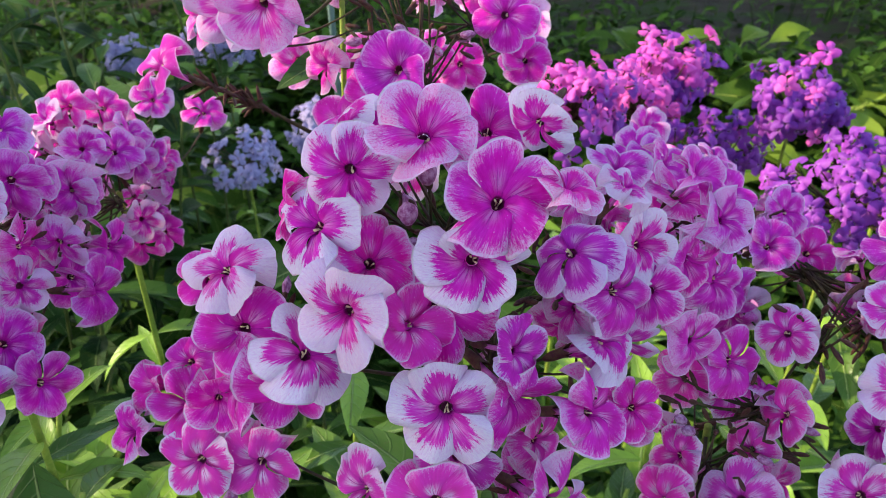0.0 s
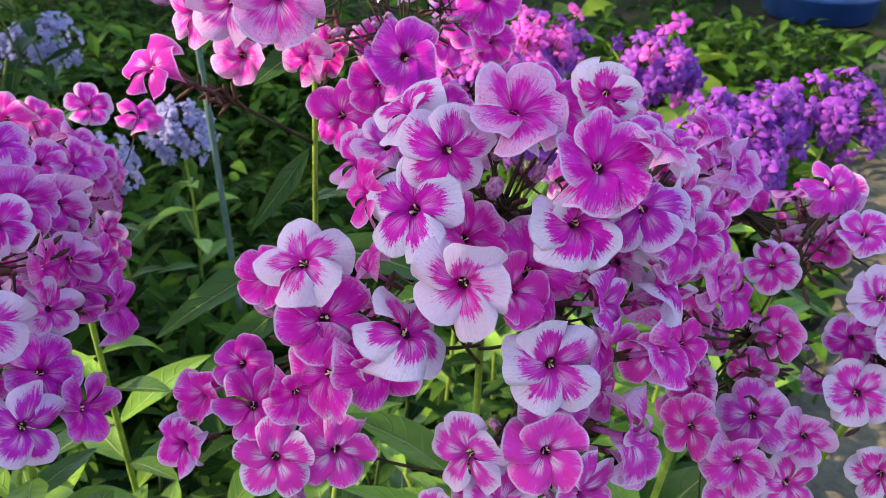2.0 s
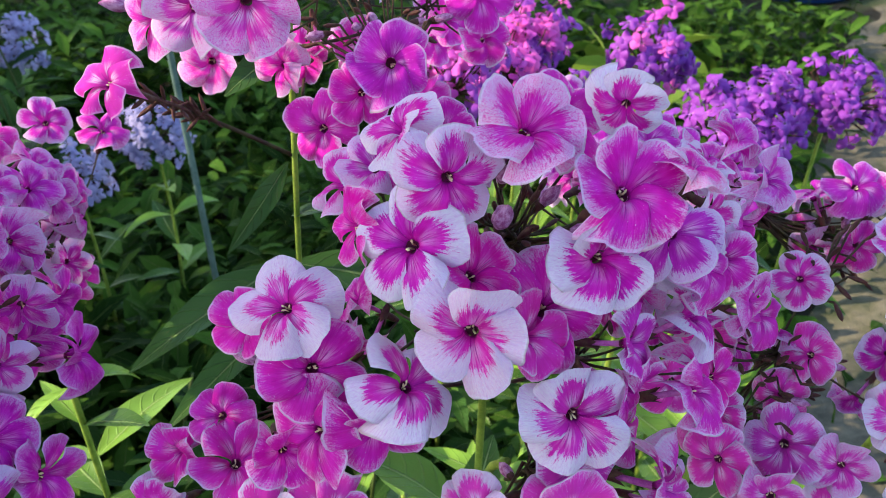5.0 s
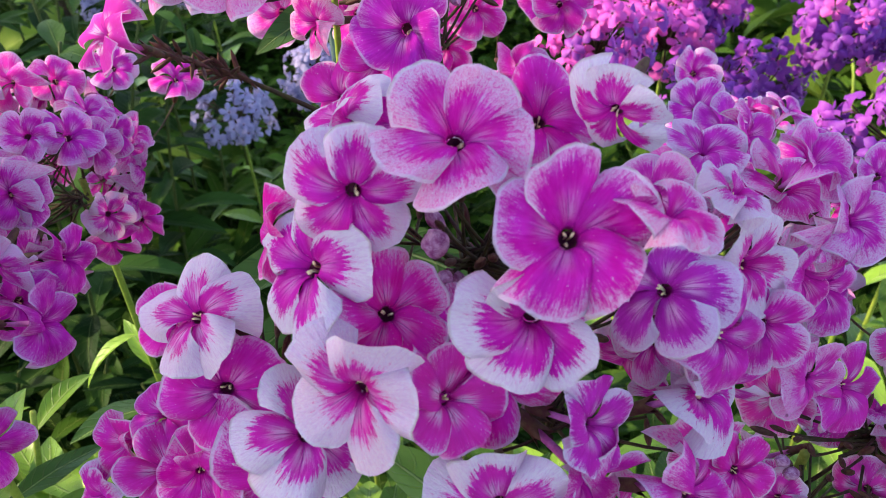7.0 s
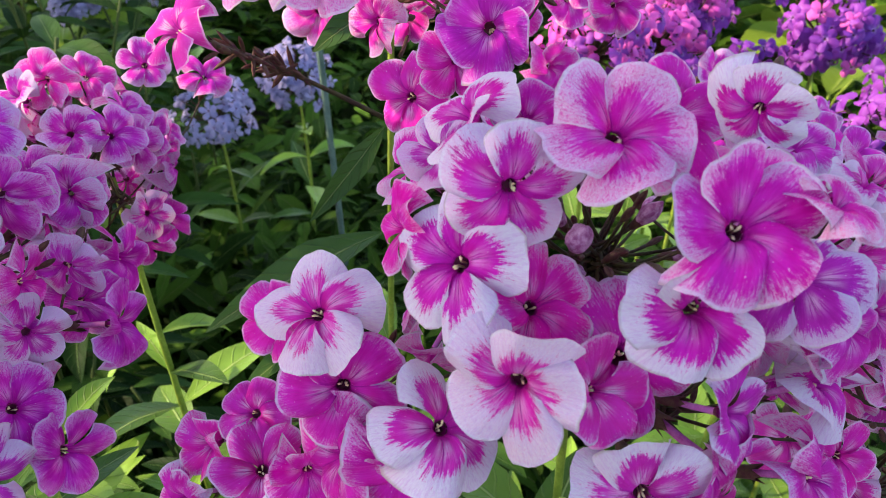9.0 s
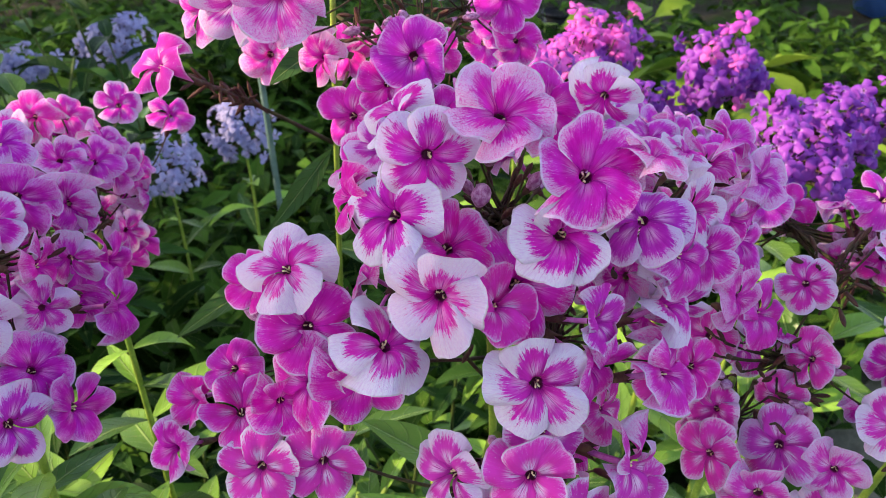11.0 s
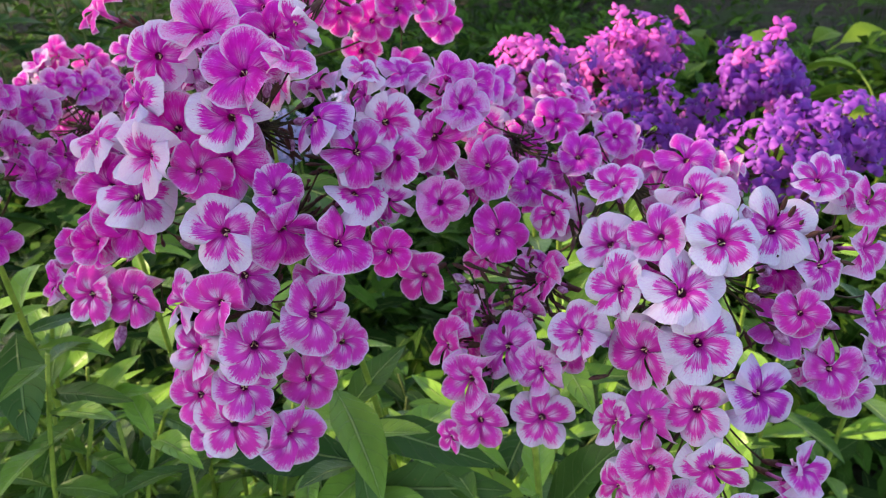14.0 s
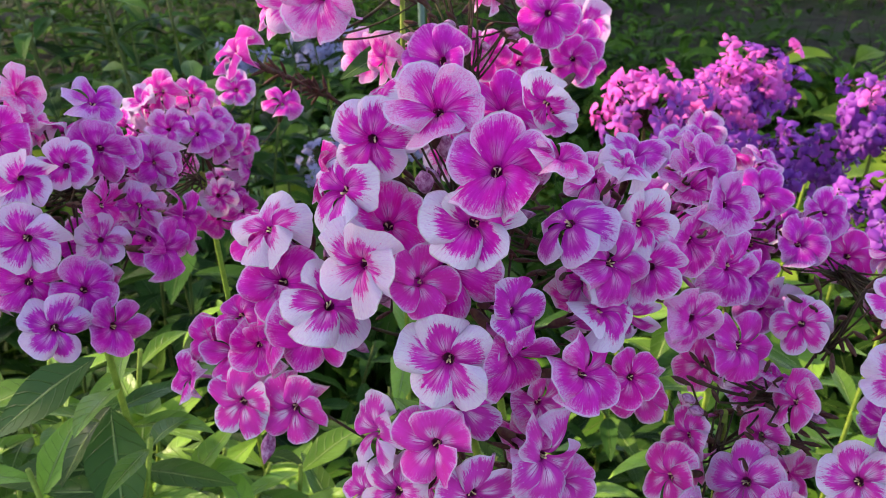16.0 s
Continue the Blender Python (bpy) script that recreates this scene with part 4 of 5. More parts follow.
# highest hue of this head, with the low sun's warmth mixed in
bloom(c_head, pose(-0.094, 0.524, 0.840, 38, 73, -67), 20.6, 0.7, 0.53, 0.9, 0.5)
bloom(c_head, pose(-0.020, 0.367, 0.883, 62, -57, 9), 21.2, 1, 0.4, 0.4, 0.3)
bloom(c_head, pose(-0.049, 0.385, 0.849, -68, -21, 130), 19.1, 0.98, 0.4, 0.75, 0.3)
bloom(c_head, pose(-0.012, 0.352, 0.842, 53, -57, 10), 17.4, 0.75, 0.85, 0.7, 0.4)
bloom(c_head, pose(-0.032, 0.375, 0.868, 74, -19, -8), 15.3, 1, 0.35, 0.65, 0.2)
bloom(c_head, pose(0.057, 0.571, 0.853, 49, -51, 24), 21.2, 0.74, 0.8, 0.5, 0.2)
bloom(c_head, pose(-0.048, 0.470, 0.855, -36, -74, 114), 16.4, 0.95, 0.48, 0.82, 0.3)
bloom(c_head, pose(-0.018, 0.450, 0.865, 71, -28, -2), 16.6, 0.95, 0.48, 0.82, 0.3)
bloom(c_head, pose(0.030, 0.400, 0.900, 57, -54, 22), 17.3, 0.98, 0.4, 0.55, 0.2)
bloom(c_head, pose(-0.030, 0.390, 0.930, 64, 1, -13), 16.1, 0.95, 0.44, 0.6, 0.2)
bloom(c_head, pose(0.010, 0.420, 0.930, 70, 1, -12), 17.6, 0.8, 0.61, 0.5, 0.2)
bloom(c_head, pose(0.045, 0.440, 0.865, 72, -27, 10), 15.0, 0.98, 0.44, 0.55, 0.2)
bloom(c_head, pose(0.011, 0.515, 0.840, 75, -26, 18), 18.0, 0.95, 0.44, 0.82, 0.3)
bloom(c_head, pose(0.055, 0.579, 0.823, 69, -53, 43), 19.7, 0.98, 0.4, 0.5, 0.2)
bloom(c_head, pose(-0.010, 0.500, 0.850, 77, -55, 29), 17.6, 0.95, 0.48, 0.82, 0.3)
bloom(c_head, pose(0.035, 0.530, 0.800, 80, -4, 28), 18.9, 0.95, 0.44, 0.5, 0.3)
bloom(c_head, pose(0.050, 0.530, 0.850, 61, -41, 39), 18.1, 0.9, 0.48, 0.55, 0.3)
bloom(c_head, pose(0.020, 0.550, 0.880, 76, -46, 20), 17.5, 0.9, 0.48, 0.82, 0.3)
bloom(c_head, pose(-0.005, 0.540, 0.810, 18, -74, 89), 18.2, 0.9, 0.53, 0.82, 0.3)
bloom(c_head, pose(-0.1355, 0.3870, 0.8780, -18, -53, 62), 17.5, 1.1, 0.27, 0.82, 1, False, True, cup=-11)
fill_head(c_head, (-0.01, 0.43, 0.885), (0.060, 0.040, 0.035), 6, 308, 0.5, 0.55)
bud(c_head, (-0.133, 0.44, 0.898), (-0.8, -0.2, 0.15), 0.012, 1)


bloom(h_head, pose(0.2176, 0.367, 0.782, -35, -10, 0), 14.5, 0.84, 0.7, 0.6, 0.4)
fill_head(h_head, (0.240, 0.362, 0.768), (0.028, 0.024, 0.024), 9, 310, 0.55, 0.5, 0.014)


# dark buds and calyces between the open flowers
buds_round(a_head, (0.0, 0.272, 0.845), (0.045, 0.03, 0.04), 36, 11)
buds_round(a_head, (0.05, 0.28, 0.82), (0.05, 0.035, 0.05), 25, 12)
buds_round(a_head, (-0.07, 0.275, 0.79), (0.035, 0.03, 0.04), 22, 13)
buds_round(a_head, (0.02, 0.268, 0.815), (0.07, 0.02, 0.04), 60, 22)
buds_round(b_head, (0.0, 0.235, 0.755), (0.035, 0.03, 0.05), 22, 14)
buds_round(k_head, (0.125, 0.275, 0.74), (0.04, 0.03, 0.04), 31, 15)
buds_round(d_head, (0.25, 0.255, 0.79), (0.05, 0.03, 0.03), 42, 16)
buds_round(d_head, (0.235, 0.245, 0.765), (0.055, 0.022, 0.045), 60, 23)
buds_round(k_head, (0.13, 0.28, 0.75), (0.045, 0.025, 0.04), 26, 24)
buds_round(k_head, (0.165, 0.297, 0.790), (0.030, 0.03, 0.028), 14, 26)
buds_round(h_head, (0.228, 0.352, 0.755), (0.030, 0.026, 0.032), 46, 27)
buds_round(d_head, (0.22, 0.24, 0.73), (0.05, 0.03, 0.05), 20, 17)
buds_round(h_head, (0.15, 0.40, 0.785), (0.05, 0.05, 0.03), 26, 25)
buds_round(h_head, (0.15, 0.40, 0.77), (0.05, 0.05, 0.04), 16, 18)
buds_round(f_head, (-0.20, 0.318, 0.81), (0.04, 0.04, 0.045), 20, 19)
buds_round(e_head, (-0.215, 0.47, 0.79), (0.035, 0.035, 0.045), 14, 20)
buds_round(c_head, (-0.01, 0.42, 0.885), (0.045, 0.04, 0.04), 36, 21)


def side_branch():
    """The spent side branch with dark buds that ends in one open flower."""
    base = c_head.location
    root, mid, tip = Vector((-0.0585, 0.453, 0.806)), Vector((-0.108, 0.436, 0.846)), Vector((-0.1245, 0.394, 0.870))
    pts = [p - base for p in bezier(root, mid, tip, 8)]
    v, f = tube_data(pts, [0.0014 - 0.00008 * i for i in range(8)], 6)
    part("branch", mesh_of("branch", v, f, [TWIG]), c_head, None, "dark thin side branch")
    r = random.Random(31)
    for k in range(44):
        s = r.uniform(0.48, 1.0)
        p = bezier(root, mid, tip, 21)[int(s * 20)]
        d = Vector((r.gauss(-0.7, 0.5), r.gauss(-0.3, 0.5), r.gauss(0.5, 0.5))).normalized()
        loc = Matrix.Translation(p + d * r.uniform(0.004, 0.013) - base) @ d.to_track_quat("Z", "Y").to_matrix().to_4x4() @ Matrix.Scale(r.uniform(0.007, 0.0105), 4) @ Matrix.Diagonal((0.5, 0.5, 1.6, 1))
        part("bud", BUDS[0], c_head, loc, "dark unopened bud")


side_branch()


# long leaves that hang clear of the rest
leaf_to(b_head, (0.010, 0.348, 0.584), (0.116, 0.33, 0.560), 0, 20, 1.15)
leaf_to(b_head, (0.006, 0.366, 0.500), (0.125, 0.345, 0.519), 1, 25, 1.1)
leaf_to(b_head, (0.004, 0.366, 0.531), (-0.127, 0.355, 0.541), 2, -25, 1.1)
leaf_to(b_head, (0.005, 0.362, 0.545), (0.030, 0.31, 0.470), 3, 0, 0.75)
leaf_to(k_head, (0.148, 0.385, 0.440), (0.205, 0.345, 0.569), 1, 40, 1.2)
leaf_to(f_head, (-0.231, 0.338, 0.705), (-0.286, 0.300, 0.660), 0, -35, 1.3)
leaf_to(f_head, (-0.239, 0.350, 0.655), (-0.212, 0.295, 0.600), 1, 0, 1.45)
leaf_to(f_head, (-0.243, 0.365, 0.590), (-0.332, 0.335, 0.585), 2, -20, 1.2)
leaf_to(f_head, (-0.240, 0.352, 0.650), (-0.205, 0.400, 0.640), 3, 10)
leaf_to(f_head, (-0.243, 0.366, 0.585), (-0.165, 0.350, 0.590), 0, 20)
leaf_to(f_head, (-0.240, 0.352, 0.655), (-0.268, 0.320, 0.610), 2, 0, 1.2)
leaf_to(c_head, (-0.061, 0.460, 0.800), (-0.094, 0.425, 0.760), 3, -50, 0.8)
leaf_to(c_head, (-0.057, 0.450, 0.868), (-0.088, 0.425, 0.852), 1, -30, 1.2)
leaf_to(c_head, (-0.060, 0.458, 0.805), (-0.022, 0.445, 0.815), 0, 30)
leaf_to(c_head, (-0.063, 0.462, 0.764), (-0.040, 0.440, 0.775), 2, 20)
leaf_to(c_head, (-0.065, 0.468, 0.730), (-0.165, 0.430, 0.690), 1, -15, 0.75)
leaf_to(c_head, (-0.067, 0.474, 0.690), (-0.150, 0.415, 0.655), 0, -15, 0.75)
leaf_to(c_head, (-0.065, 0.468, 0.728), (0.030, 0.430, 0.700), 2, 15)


# ---- violet and lavender phlox further off ----
def small_flower_mesh(name, mat, seed):
    r = random.Random(seed)
    v, f, uv, fm = [], [], [], []
    for k in range(5):
        pv, pf, pu = petal_sheet(r, 4, 4)
        m = pose(0, 0, 0, 0, r.uniform(-10, 14), 72 * k + r.uniform(-6, 6)) @ Matrix.Diagonal((1, 0.70, 0.9, 1))
        f += [tuple(i + len(v) for i in q) for q in pf]
        v += [tuple(m @ Vector(p)) for p in pv]
        uv += pu
    fm += [0] * len(f)
    tv, tf = tube_data([(0, 0, 0.0), (0, 0, -0.6), (0.03, 0, -1.2)], [0.06, 0.055, 0.05], 5, len(v), False)
    v, f = v + tv, f + tf
    uv += [(0.5, 0.5)] * len(tv)
    fm += [1] * len(tf)
    return mesh_of(name, v, f, [mat, CALYX], fm, uv)


SMALL = {n: [small_flower_mesh("flower", m, 50 + k) for k in range(3)] for n, m in (("violet", VIOLET), ("rose", SUNLIT_VIOLET), ("lavender", LAVENDER))}


def far_head(x, y, z, rx, rz, n, colour, label, seed, size=0.0132, other=None):
    """A leafy stem under a rounded head of many small flowers."""
    r = random.Random(seed)
    head = plant((x + r.uniform(-0.03, 0.03), y + 0.05, 0), (x, y + 0.03, 0.5 * z), (x, y, z - 0.4 * rz), label, seed, leaves=(0.15, 0.88), step=0.06, leaf_len=0.10, group="violet and lavender phlox")
    sv, sf = [], []
    for k in range(int(1.6 * n)):
        u, w = r.uniform(-0.55, 1.0), r.uniform(0, 2 * math.pi)
        if noise.noise(Vector((3 * math.cos(w) + seed, 3 * math.sin(w), 3 * u))) < -0.16:
            continue
        if math.sin(w) > 0.75:
            w = -w
        c = math.sqrt(1 - u * u)
        d = Vector((c * math.cos(w), c * math.sin(w), u))
        p = Vector((x + d.x * rx, y + d.y * rx, z + d.z * rz)) + Vector((r.gauss(0, 0.009), r.gauss(0, 0.009), r.gauss(0, 0.008)))
        way = (d + Vector((r.gauss(0, 0.25), r.gauss(-0.15, 0.25), r.gauss(0.15, 0.25)))).normalized()
        q = way.to_track_quat("Z", "Y").to_matrix().to_4x4() @ pose(0, 0, 0, 0, 0, r.uniform(0, 72))
        # in rose heads, upper and sunward flowers get the sun-tinted petal colour
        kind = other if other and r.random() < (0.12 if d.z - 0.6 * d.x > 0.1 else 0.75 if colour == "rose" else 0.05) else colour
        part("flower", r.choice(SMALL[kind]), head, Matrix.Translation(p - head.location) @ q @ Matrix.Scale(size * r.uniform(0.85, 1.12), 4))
        root = Vector((x, y, z - 0.3 * rz)) - head.location
        end = p - head.location - way * size * 1.1
        tv, tf = tube_data([root, root.lerp(end, 0.6), end], [0.0012, 0.001, 0.0009], 4, len(sv), False)
        sv, sf = sv + tv, sf + tf
    part("panicle", mesh_of("panicle", sv, sf, [TWIG]), head)
    return head


V1, V2 = "phlox plant with a dense violet flower head", "phlox plant with a violet flower head, sunlit side coloured rose"
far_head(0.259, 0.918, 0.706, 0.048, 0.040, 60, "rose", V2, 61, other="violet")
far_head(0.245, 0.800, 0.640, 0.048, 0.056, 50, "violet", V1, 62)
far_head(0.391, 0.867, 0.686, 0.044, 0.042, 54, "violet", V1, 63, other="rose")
far_head(0.365, 0.665, 0.665, 0.062, 0.040, 60, "violet", V1, 64)
far_head(0.435, 0.725, 0.665, 0.055, 0.040, 50, "violet", V1, 65)
far_head(0.530, 0.715, 0.680, 0.055, 0.042, 55, "violet", V1, 66)
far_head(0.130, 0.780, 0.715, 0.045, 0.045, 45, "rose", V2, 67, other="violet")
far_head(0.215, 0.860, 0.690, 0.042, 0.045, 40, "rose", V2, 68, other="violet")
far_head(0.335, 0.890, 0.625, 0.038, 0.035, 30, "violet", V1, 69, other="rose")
LAV = "pale lavender-blue phlox in a shaded bed"
far_head(-0.476, 1.740, 0.510, 0.070, 0.055, 50, "lavender", LAV, 71, 0.015)
far_head(-0.205, 1.30, 0.480, 0.050, 0.050, 45, "lavender", LAV, 72)
far_head(-0.315, 1.20, 0.470, 0.055, 0.040, 40, "lavender", LAV, 73)
far_head(-0.60, 1.55, 0.540, 0.060, 0.035, 35, "lavender", LAV, 74)


# ---- leafy shoots that fill the bed ----
def fill_bed():
    r = random.Random(5)
    shoots = []
    for k in range(116):
        for tries in range(40):
            x, y = (r.uniform(-0.80, 0.22), r.uniform(0.34, 0.82)) if k < 64 else (r.uniform(-0.52, -0.14 if k < 96 else 0.10), r.uniform(0.33, 0.50))
            if all((x - a) ** 2 + (y - b) ** 2 > (0.0042 if k < 64 else 0.0012) for a, b in shoots):
                break
        shoots.append((x, y))
        h = r.uniform(0.55, 0.66) if y < 0.46 and x < -0.16 else r.uniform(0.46, 0.55) if y < 0.50 else r.uniform(0.30, 0.42)
        # shoots further back take the leaf and stem colours with shade in them
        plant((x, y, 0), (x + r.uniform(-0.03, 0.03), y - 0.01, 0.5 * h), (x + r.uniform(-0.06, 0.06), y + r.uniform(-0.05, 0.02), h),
              "green leafy phlox shoot without flowers", 200 + k, 0.0032, (0.35, 1.0), 0.040, 0.088, "phlox_shoot", "leafy shoots in the bed", SHADED_LEAVES if y > 0.56 else None, SHADED_STEM if y > 0.56 else None)


fill_bed()


def back_stems():
    r = random.Random(15)
    for k in range(34):
        x, y = r.uniform(-1.15, -0.36), r.uniform(0.80, 1.75)
        h = r.uniform(0.55, 0.82)
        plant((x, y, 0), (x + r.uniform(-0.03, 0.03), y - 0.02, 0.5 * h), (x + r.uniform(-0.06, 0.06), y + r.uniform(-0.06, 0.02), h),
              "tall green phlox stem, not in flower, leaves coloured dark as in shade", 300 + k, 0.0032, (0.45, 1.0), 0.050, 0.115, "phlox_shoot", "leafy stems behind the bed", SHADED_LEAVES, SHADED_STEM)


back_stems()


# ---- ground, path, weeds ----
def ground_sheet():
    v, f = [], []
    xs = [-60, -20, -8] + [-4 + 0.1 * i for i in range(86)] + [8, 20, 60]
    ys = [-60, -20, -6] + [-2 + 0.1 * i for i in range(86)] + [10, 25, 60]
    for y in ys:
        for x in xs:
            near = abs(x) < 4.6 and -2.1 < y < 6.6
            v.append((x, y, 0.03 * (noise.noise(Vector((x * 2.1, y * 2.1, 0))) - 0.2) if near else 0.0))
    ob = new("ground", mesh_of("ground", v, grid_faces(len(xs) - 1, len(ys) - 1), [SOIL]))
    tagged(ob, "dark garden soil with moss and low growth", "ground", kind="structure")


ground_sheet()


def path_sheet():
    """A sandy path that runs past the bed, with ragged edges."""
    v, n = [], 110
    for i in range(n + 1):
        s = i / n
        c = Vector((-5.54, -6.65)).lerp(Vector((9.0, 9.0)), s)
        side = Vector((0.73, -0.68))
        for k in range(7):
            w = (k / 6 - 0.5) * 1.15 + ((0.16 * noise.noise(Vector((s * 30, k * 3.0, 4))) + 0.10 * noise.noise(Vector((s * 110, k * 3.0, 6)))) if k in (0, 6) else 0)
            p = c + side * w
            v.append((p.x, p.y, 0.030 + 0.008 * noise.noise(Vector((p.x * 5, p.y * 5, 2))) - (0.03 if k in (0, 6) else 0)))
    tagged(new("path", mesh_of("path", v, grid_faces(6, n), [SAND])), "trodden sandy garden path", "path", kind="structure")


path_sheet()


def bare(x, y):
    """A bare patch of dark soil round the pots."""
    return ((x - 1.05) / 0.85) ** 2 + ((y - 3.75) / 0.95) ** 2 < 1.0


def on_path(x, y):
    d = Vector((0.681, 0.732))
    q = Vector((x + 0.09, y + 0.79))
    return abs(q.x * d.y - q.y * d.x) < 0.58 or (x - 2.4) ** 2 + (y - 3.1) ** 2 < 0.25


def weed_patch(name, label, seed, n, spots, mat, length, width, tall, kind="stuff"):
    """Many small leaves on thin stalks, thick in places, bare in others."""
    r = random.Random(seed)
    v, f, uv = [], [], []
    made = 0
    while made < n:
        x, y = spots(r)
        if -1.0 < x < 0.7 and -0.6 < y < 0.7 and name != "undergrowth" or noise.noise(Vector((x * 1.7, y * 1.7, seed))) < r.uniform(-0.55, 0.35) or on_path(x, y) and r.random() < 0.95 or bare(x, y) and r.random() < 0.78:
            continue
        made += 1
        z0 = r.uniform(0.01, tall) * (0.6 + noise.noise(Vector((x * 0.9, y * 0.9, seed + 3))))
        ln = length * r.uniform(0.6, 1.3)
        lv, lf, lu = leaf_sheet(ln, ln * width, r.uniform(0.2, 1.3), 0.3, r, 2, 3, 0.45)
        m = pose(x, y, max(0.015, z0), r.uniform(-30, 30), r.uniform(-60, 15), r.uniform(0, 360))
        f += [tuple(i + len(v) for i in q) for q in lf]
        v += [tuple(m @ Vector(p)) for p in lv]
        uv += lu
    ob = new(name, mesh_of(name, v, f, [mat], uvs=uv))
    tagged(ob, label, "plants", kind=kind)


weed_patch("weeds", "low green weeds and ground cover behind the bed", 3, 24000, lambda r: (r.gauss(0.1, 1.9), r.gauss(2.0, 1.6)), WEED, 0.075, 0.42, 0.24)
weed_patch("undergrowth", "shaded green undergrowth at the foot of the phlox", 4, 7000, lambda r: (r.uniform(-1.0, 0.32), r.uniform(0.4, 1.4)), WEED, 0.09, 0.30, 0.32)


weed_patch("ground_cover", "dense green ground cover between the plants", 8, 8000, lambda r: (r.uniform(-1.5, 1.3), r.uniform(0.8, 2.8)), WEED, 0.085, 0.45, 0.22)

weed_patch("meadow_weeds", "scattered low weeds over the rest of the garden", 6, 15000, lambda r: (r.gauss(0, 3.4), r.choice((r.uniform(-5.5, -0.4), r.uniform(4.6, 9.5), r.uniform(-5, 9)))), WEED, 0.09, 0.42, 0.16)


def grass_tuft_patch():
    r = random.Random(9)
    v, f, uv = [], [], []
    for k in range(5200):
        x, y = r.gauss(0.6, 2.0), r.gauss(3.0, 1.7)
        if on_path(x, y) and r.random() < 0.9 or bare(x, y) and r.random() < 0.85:
            continue
        h, a, lean = r.uniform(0.05, 0.20), r.uniform(0, 6.28), r.uniform(0.02, 0.09)
        w = 0.0028
        b = len(v)
        for s in (0.0, 0.5, 1.0):
            cx, cy, cz = x + lean * s * s * math.cos(a), y + lean * s * s * math.sin(a), h * s
            ww = w * (1 - 0.9 * s)
            v += [(cx - ww * math.sin(a), cy + ww * math.cos(a), cz), (cx + ww * math.sin(a), cy - ww * math.cos(a), cz)]
            uv += [(s, 0.2), (s, 0.8)]
        f += [(b, b + 1, b + 3, b + 2), (b + 2, b + 3, b + 5, b + 4)]
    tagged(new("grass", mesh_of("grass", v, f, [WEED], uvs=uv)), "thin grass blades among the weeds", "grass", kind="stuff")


grass_tuft_patch()


# ---- broad-leaved clumps ----
def broad_clump(x, y, n, size, seed, label):
    r = random.Random(seed)
    top = tagged(new("hosta_plant"), label, "plant", "broad-leaved clumps")
    top.location = (x, y, 0)
    for k in range(n):
        w = 360 * k / n + r.uniform(-20, 20)
        out, h = r.uniform(0.04, 0.16), size * r.uniform(0.5, 1.2)
        tip = Vector((out * math.cos(radians(w)), out * math.sin(radians(w)), h))
        v, f = tube_data(bezier((0, 0, 0), (0.2 * tip.x, 0.2 * tip.y, 0.7 * h), tip, 5), [0.004, 0.0035, 0.003, 0.003, 0.0025], 5)
        stalk = part("leaf_stalk", mesh_of("leaf_stalk", v, f, [STEM]), top)
        lv, lf, lu = leaf_sheet(size * r.uniform(0.8, 1.2), size * r.uniform(0.5, 0.7), r.uniform(0.4, 1.2), 0.35, r, 6, 8, 0.42)
        part("leaf", mesh_of("leaf", lv, lf, [HOSTA], uvs=lu), top, Matrix.Translation(tip) @ pose(0, 0, 0, r.uniform(-25, 25), r.uniform(-45, 5), w))


HL = "broad-leaved green plant growing beside the path"
broad_clump(0.93, 1.76, 12, 0.22, 81, HL)
broad_clump(1.13, 2.28, 14, 0.22, 82, HL)
broad_clump(0.72, 2.78, 11, 0.17, 88, HL)
broad_clump(1.02, 2.84, 11, 0.17, 89, HL)
broad_clump(0.42, 1.55, 10, 0.17, 83, HL)
broad_clump(0.62, 1.75, 10, 0.17, 84, HL)
broad_clump(-0.75, 1.80, 10, 0.17, 85, HL)
broad_clump(-0.95, 2.35, 12, 0.20, 86, HL)
broad_clump(-1.35, 1.95, 12, 0.19, 87, HL)


# ---- tub, pots, stake ----
def lathe(profile, sides=40):
    v = [(r * math.cos(2 * math.pi * k / sides), r * math.sin(2 * math.pi * k / sides), z) for r, z in profile for k in range(sides)]
    f = [(j * sides + k, j * sides + (k + 1) % sides, (j + 1) * sides + (k + 1) % sides, (j + 1) * sides + k) for j in range(len(profile) - 1) for k in range(sides)]
    f.append(tuple(range(sides))[::-1])
    return v, f


def tub():
    top = tagged(new("plastic_tub"), "large blue plastic tub standing on the ground", "tub")
    top.location = (2.60, 3.38, 0.0)
    v, f = lathe([(0.235, 0.0), (0.25, 0.01), (0.262, 0.10), (0.27, 0.105), (0.27, 0.125), (0.265, 0.13), (0.30, 0.50), (0.29, 0.50), (0.24, 0.03), (0.01, 0.03)])
    part("body", mesh_of("body", v, f, [BLUE]), top)
    v, f = lathe([(0.300, 0.485), (0.318, 0.485), (0.322, 0.50), (0.315, 0.512), (0.292, 0.512)])
    part("rim", mesh_of("rim", v, f[:-1], [BLUE]), top)
    for s in (-1, 1):
        v, f = tube_data(bezier((s * 0.29, -0.06, 0.44), (s * 0.42, 0, 0.44), (s * 0.29, 0.06, 0.44), 8), [0.011] * 8, 8)
        part("handle", mesh_of("handle", v, f, [BLUE]), top)


tub()


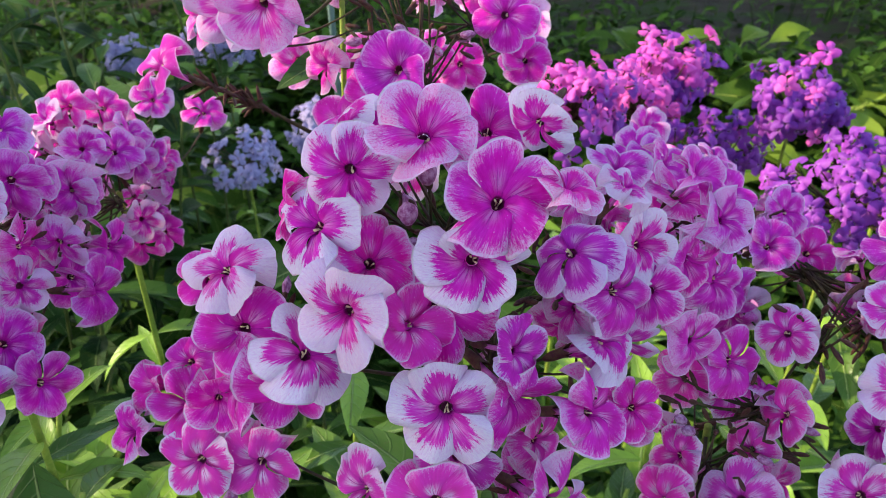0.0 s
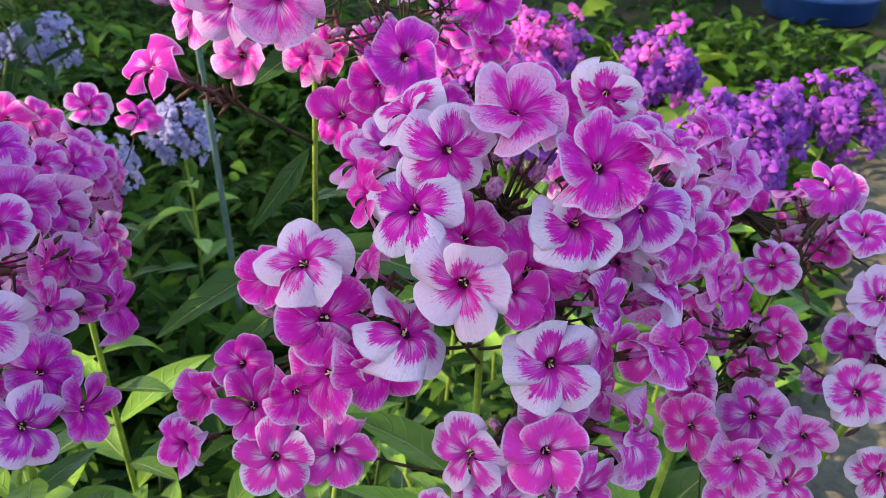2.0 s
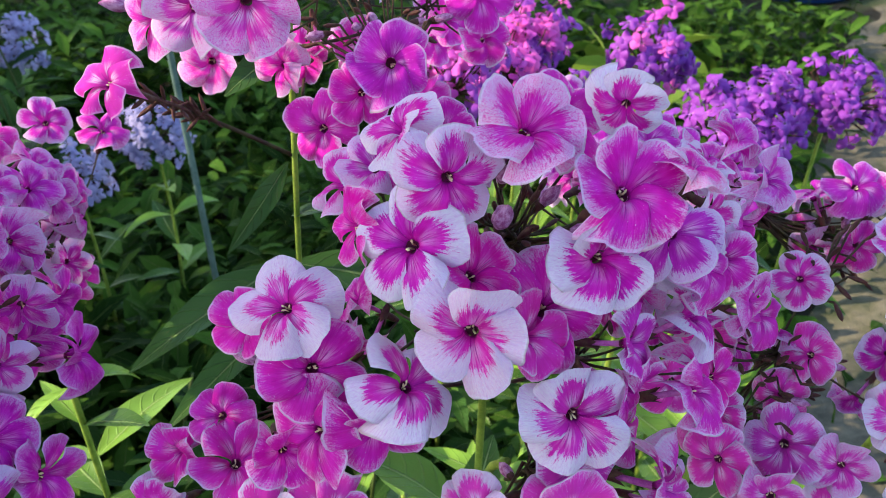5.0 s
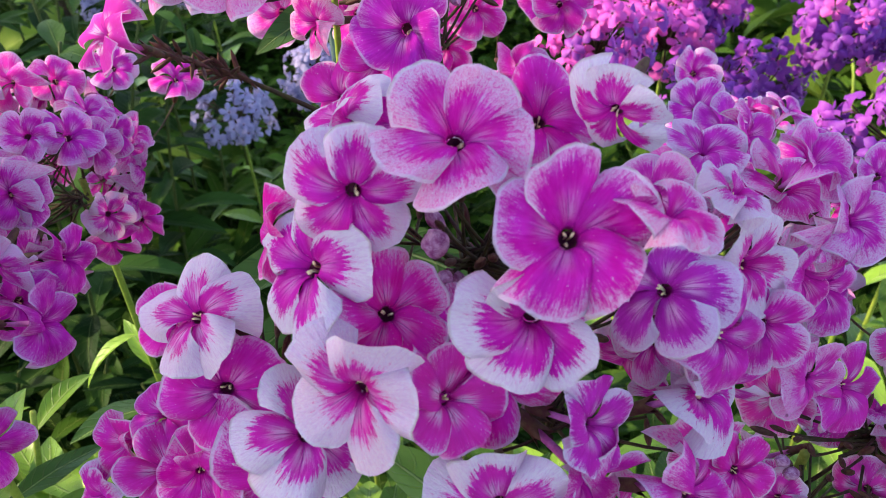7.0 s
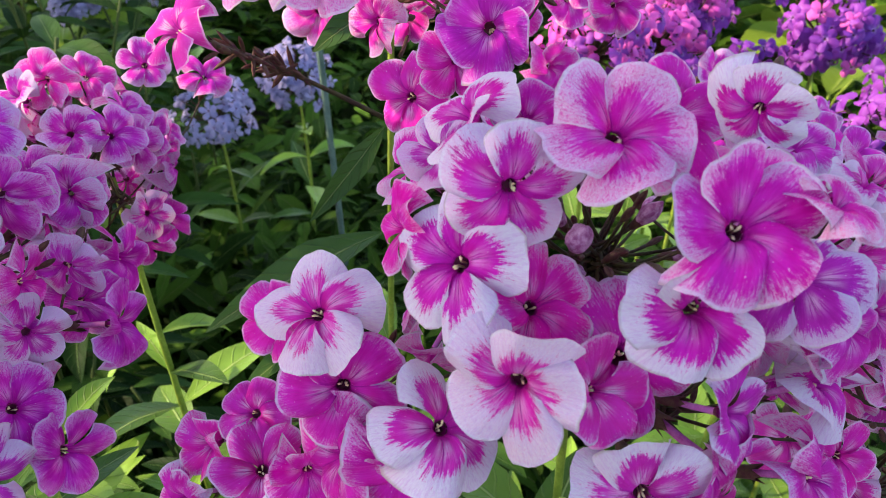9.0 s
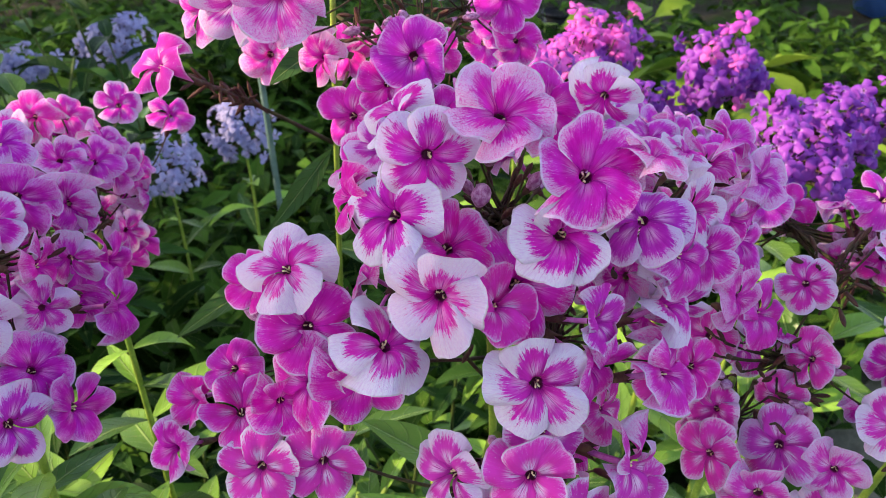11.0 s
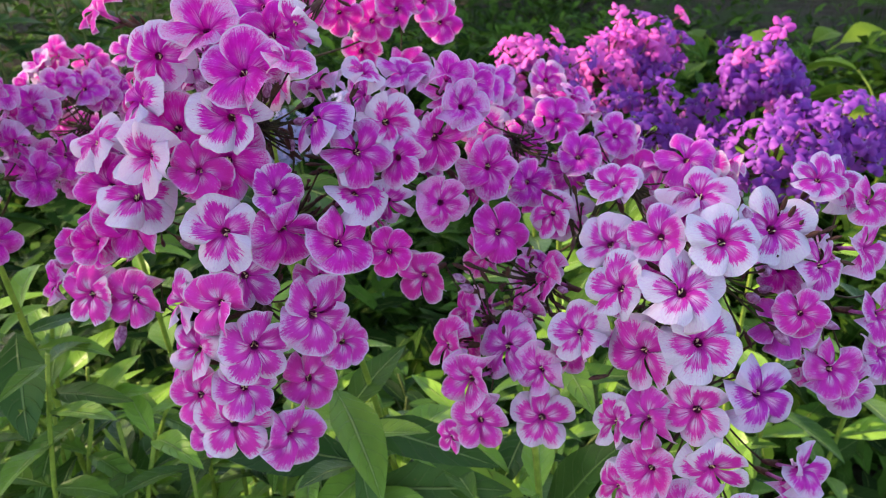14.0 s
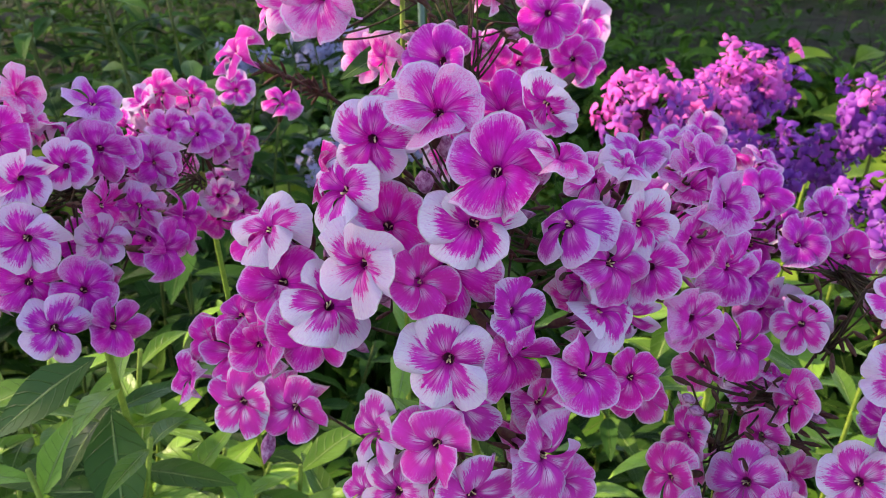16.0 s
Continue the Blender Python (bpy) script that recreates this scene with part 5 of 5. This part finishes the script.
def pot(x, y, size):
    top = tagged(new("plant_pot"), "empty black plastic plant pot on the soil", "plant pot", "black pots")
    top.location = (x, y, 0.0)
    v, f = lathe([(0.62, 0.0), (0.64, 0.02), (0.92, 1.50), (0.88, 1.50), (0.60, 0.06), (0.02, 0.06)], 28)
    part("body", mesh_of("body", [tuple(size * c for c in p) for p in v], f, [BLACK]), top)
    v, f = lathe([(0.90, 1.46), (1.0, 1.46), (1.0, 1.62), (0.93, 1.64), (0.90, 1.62)], 28)
    part("rim", mesh_of("rim", [tuple(size * c for c in p) for p in v], f[:-1], [BLACK]), top)


pot(0.762, 3.19, 0.07)
pot(0.912, 3.29, 0.07)


def stake():
    top = tagged(new("garden_stake"), "thin grey-green coated garden stake pushed into the soil", "stake")
    top.location = (-0.135, 1.10, 0)
    pts = [(0.0, 0, -0.10)] + [(-0.019 * z, 0, z) for z in (0.0, 0.2, 0.4, 0.6, 0.8, 1.0)]
    v, f = tube_data(pts, [0.0045] * 7, 10)
    part("rod", mesh_of("rod", v, f, [STAKE]), top)
    v, f = lathe([(0.0045, 0.995), (0.0085, 0.995), (0.0085, 1.012), (0.004, 1.018), (0.0005, 1.018)], 12)
    part("cap", mesh_of("cap", [(p[0] - 0.019, p[1], p[2]) for p in v], f[:-1], [STAKE]), top)


stake()


# ---- unseen trees beside the bed, added to cast its shade ----
def shade_tree(x, y, middle, wide, high, leaves, gaps, seed, lift=0.0):
    top = tagged(new("tree"), "unseen leafy tree added beside the flower bed to cast shade", "tree", "garden trees")
    top.location = (x, y, lift)
    trunk = [(0, 0, -0.1 - lift)] + [(0.04 * math.sin(3 * s), 0.04 * math.cos(4 * s), s * (middle + 0.7 * high)) for s in (0.15, 0.35, 0.55, 0.8, 1.0)]
    v, f = tube_data(trunk, [0.13, 0.11, 0.095, 0.08, 0.05, 0.02], 10)
    r = random.Random(seed)
    for k in range(14):
        w, z = k * 2.4 + r.uniform(-0.3, 0.3), middle + high * (-0.7 + 0.09 * k)
        tip = Vector((math.cos(w), math.sin(w), 0.3)) * wide * r.uniform(0.6, 0.9) + Vector((0, 0, z))
        tv, tf = tube_data(bezier((0, 0, z), (0.5 * tip.x, 0.5 * tip.y, z + 0.1), tip, 6), [0.035, 0.03, 0.024, 0.018, 0.012, 0.005], 6, len(v))
        v, f = v + tv, f + tf
    part("trunk", mesh_of("trunk", v, f, [BARK]), top)
    v, f, uv = [], [], []
    clumps = [Vector((r.gauss(0, 1), r.gauss(0, 1), r.gauss(0, 1))).normalized() * r.uniform(0.85, 1.08) for k in range(46)]
    for k in range(leaves):
        d = Vector((r.gauss(0, 1), r.gauss(0, 1), r.gauss(0, 1))).normalized() * r.random() ** 0.4
        p = Vector((d.x * wide, d.y * wide, middle + d.z * high))
        if k % 3 == 0:
            c = r.choice(clumps)
            p = Vector((c.x * wide + r.gauss(0, 0.13), c.y * wide + r.gauss(0, 0.13), middle + c.z * high + r.gauss(0, 0.12)))
        if noise.noise(Vector((p.x, p.y, p.z)) * 1.9 + Vector((seed, 0, 0))) < gaps:
            continue
        lv, lf, lu = leaf_sheet(r.uniform(0.07, 0.12), r.uniform(0.045, 0.07), 0.6, 0.3, r, 2, 3, 0.45)
        m = pose(p.x, p.y, p.z, r.uniform(-50, 50), r.uniform(-60, 60), r.uniform(0, 360))
        f += [tuple(i + len(v) for i in q) for q in lf]
        v += [tuple(m @ Vector(q)) for q in lv]
        uv += lu
    part("crown", mesh_of("crown", v, f, [TREE_LEAF], uvs=uv), top)


shade_tree(-3.4, -0.57, 3.25, 1.2, 1.5, 16000, -0.6, 40, 0.3)
shade_tree(-4.2, 2.65, 2.55, 1.5, 1.0, 7000, 0.0, 41)
shade_tree(-3.6, 4.1, 3.2, 1.15, 1.0, 8000, -0.3, 42)
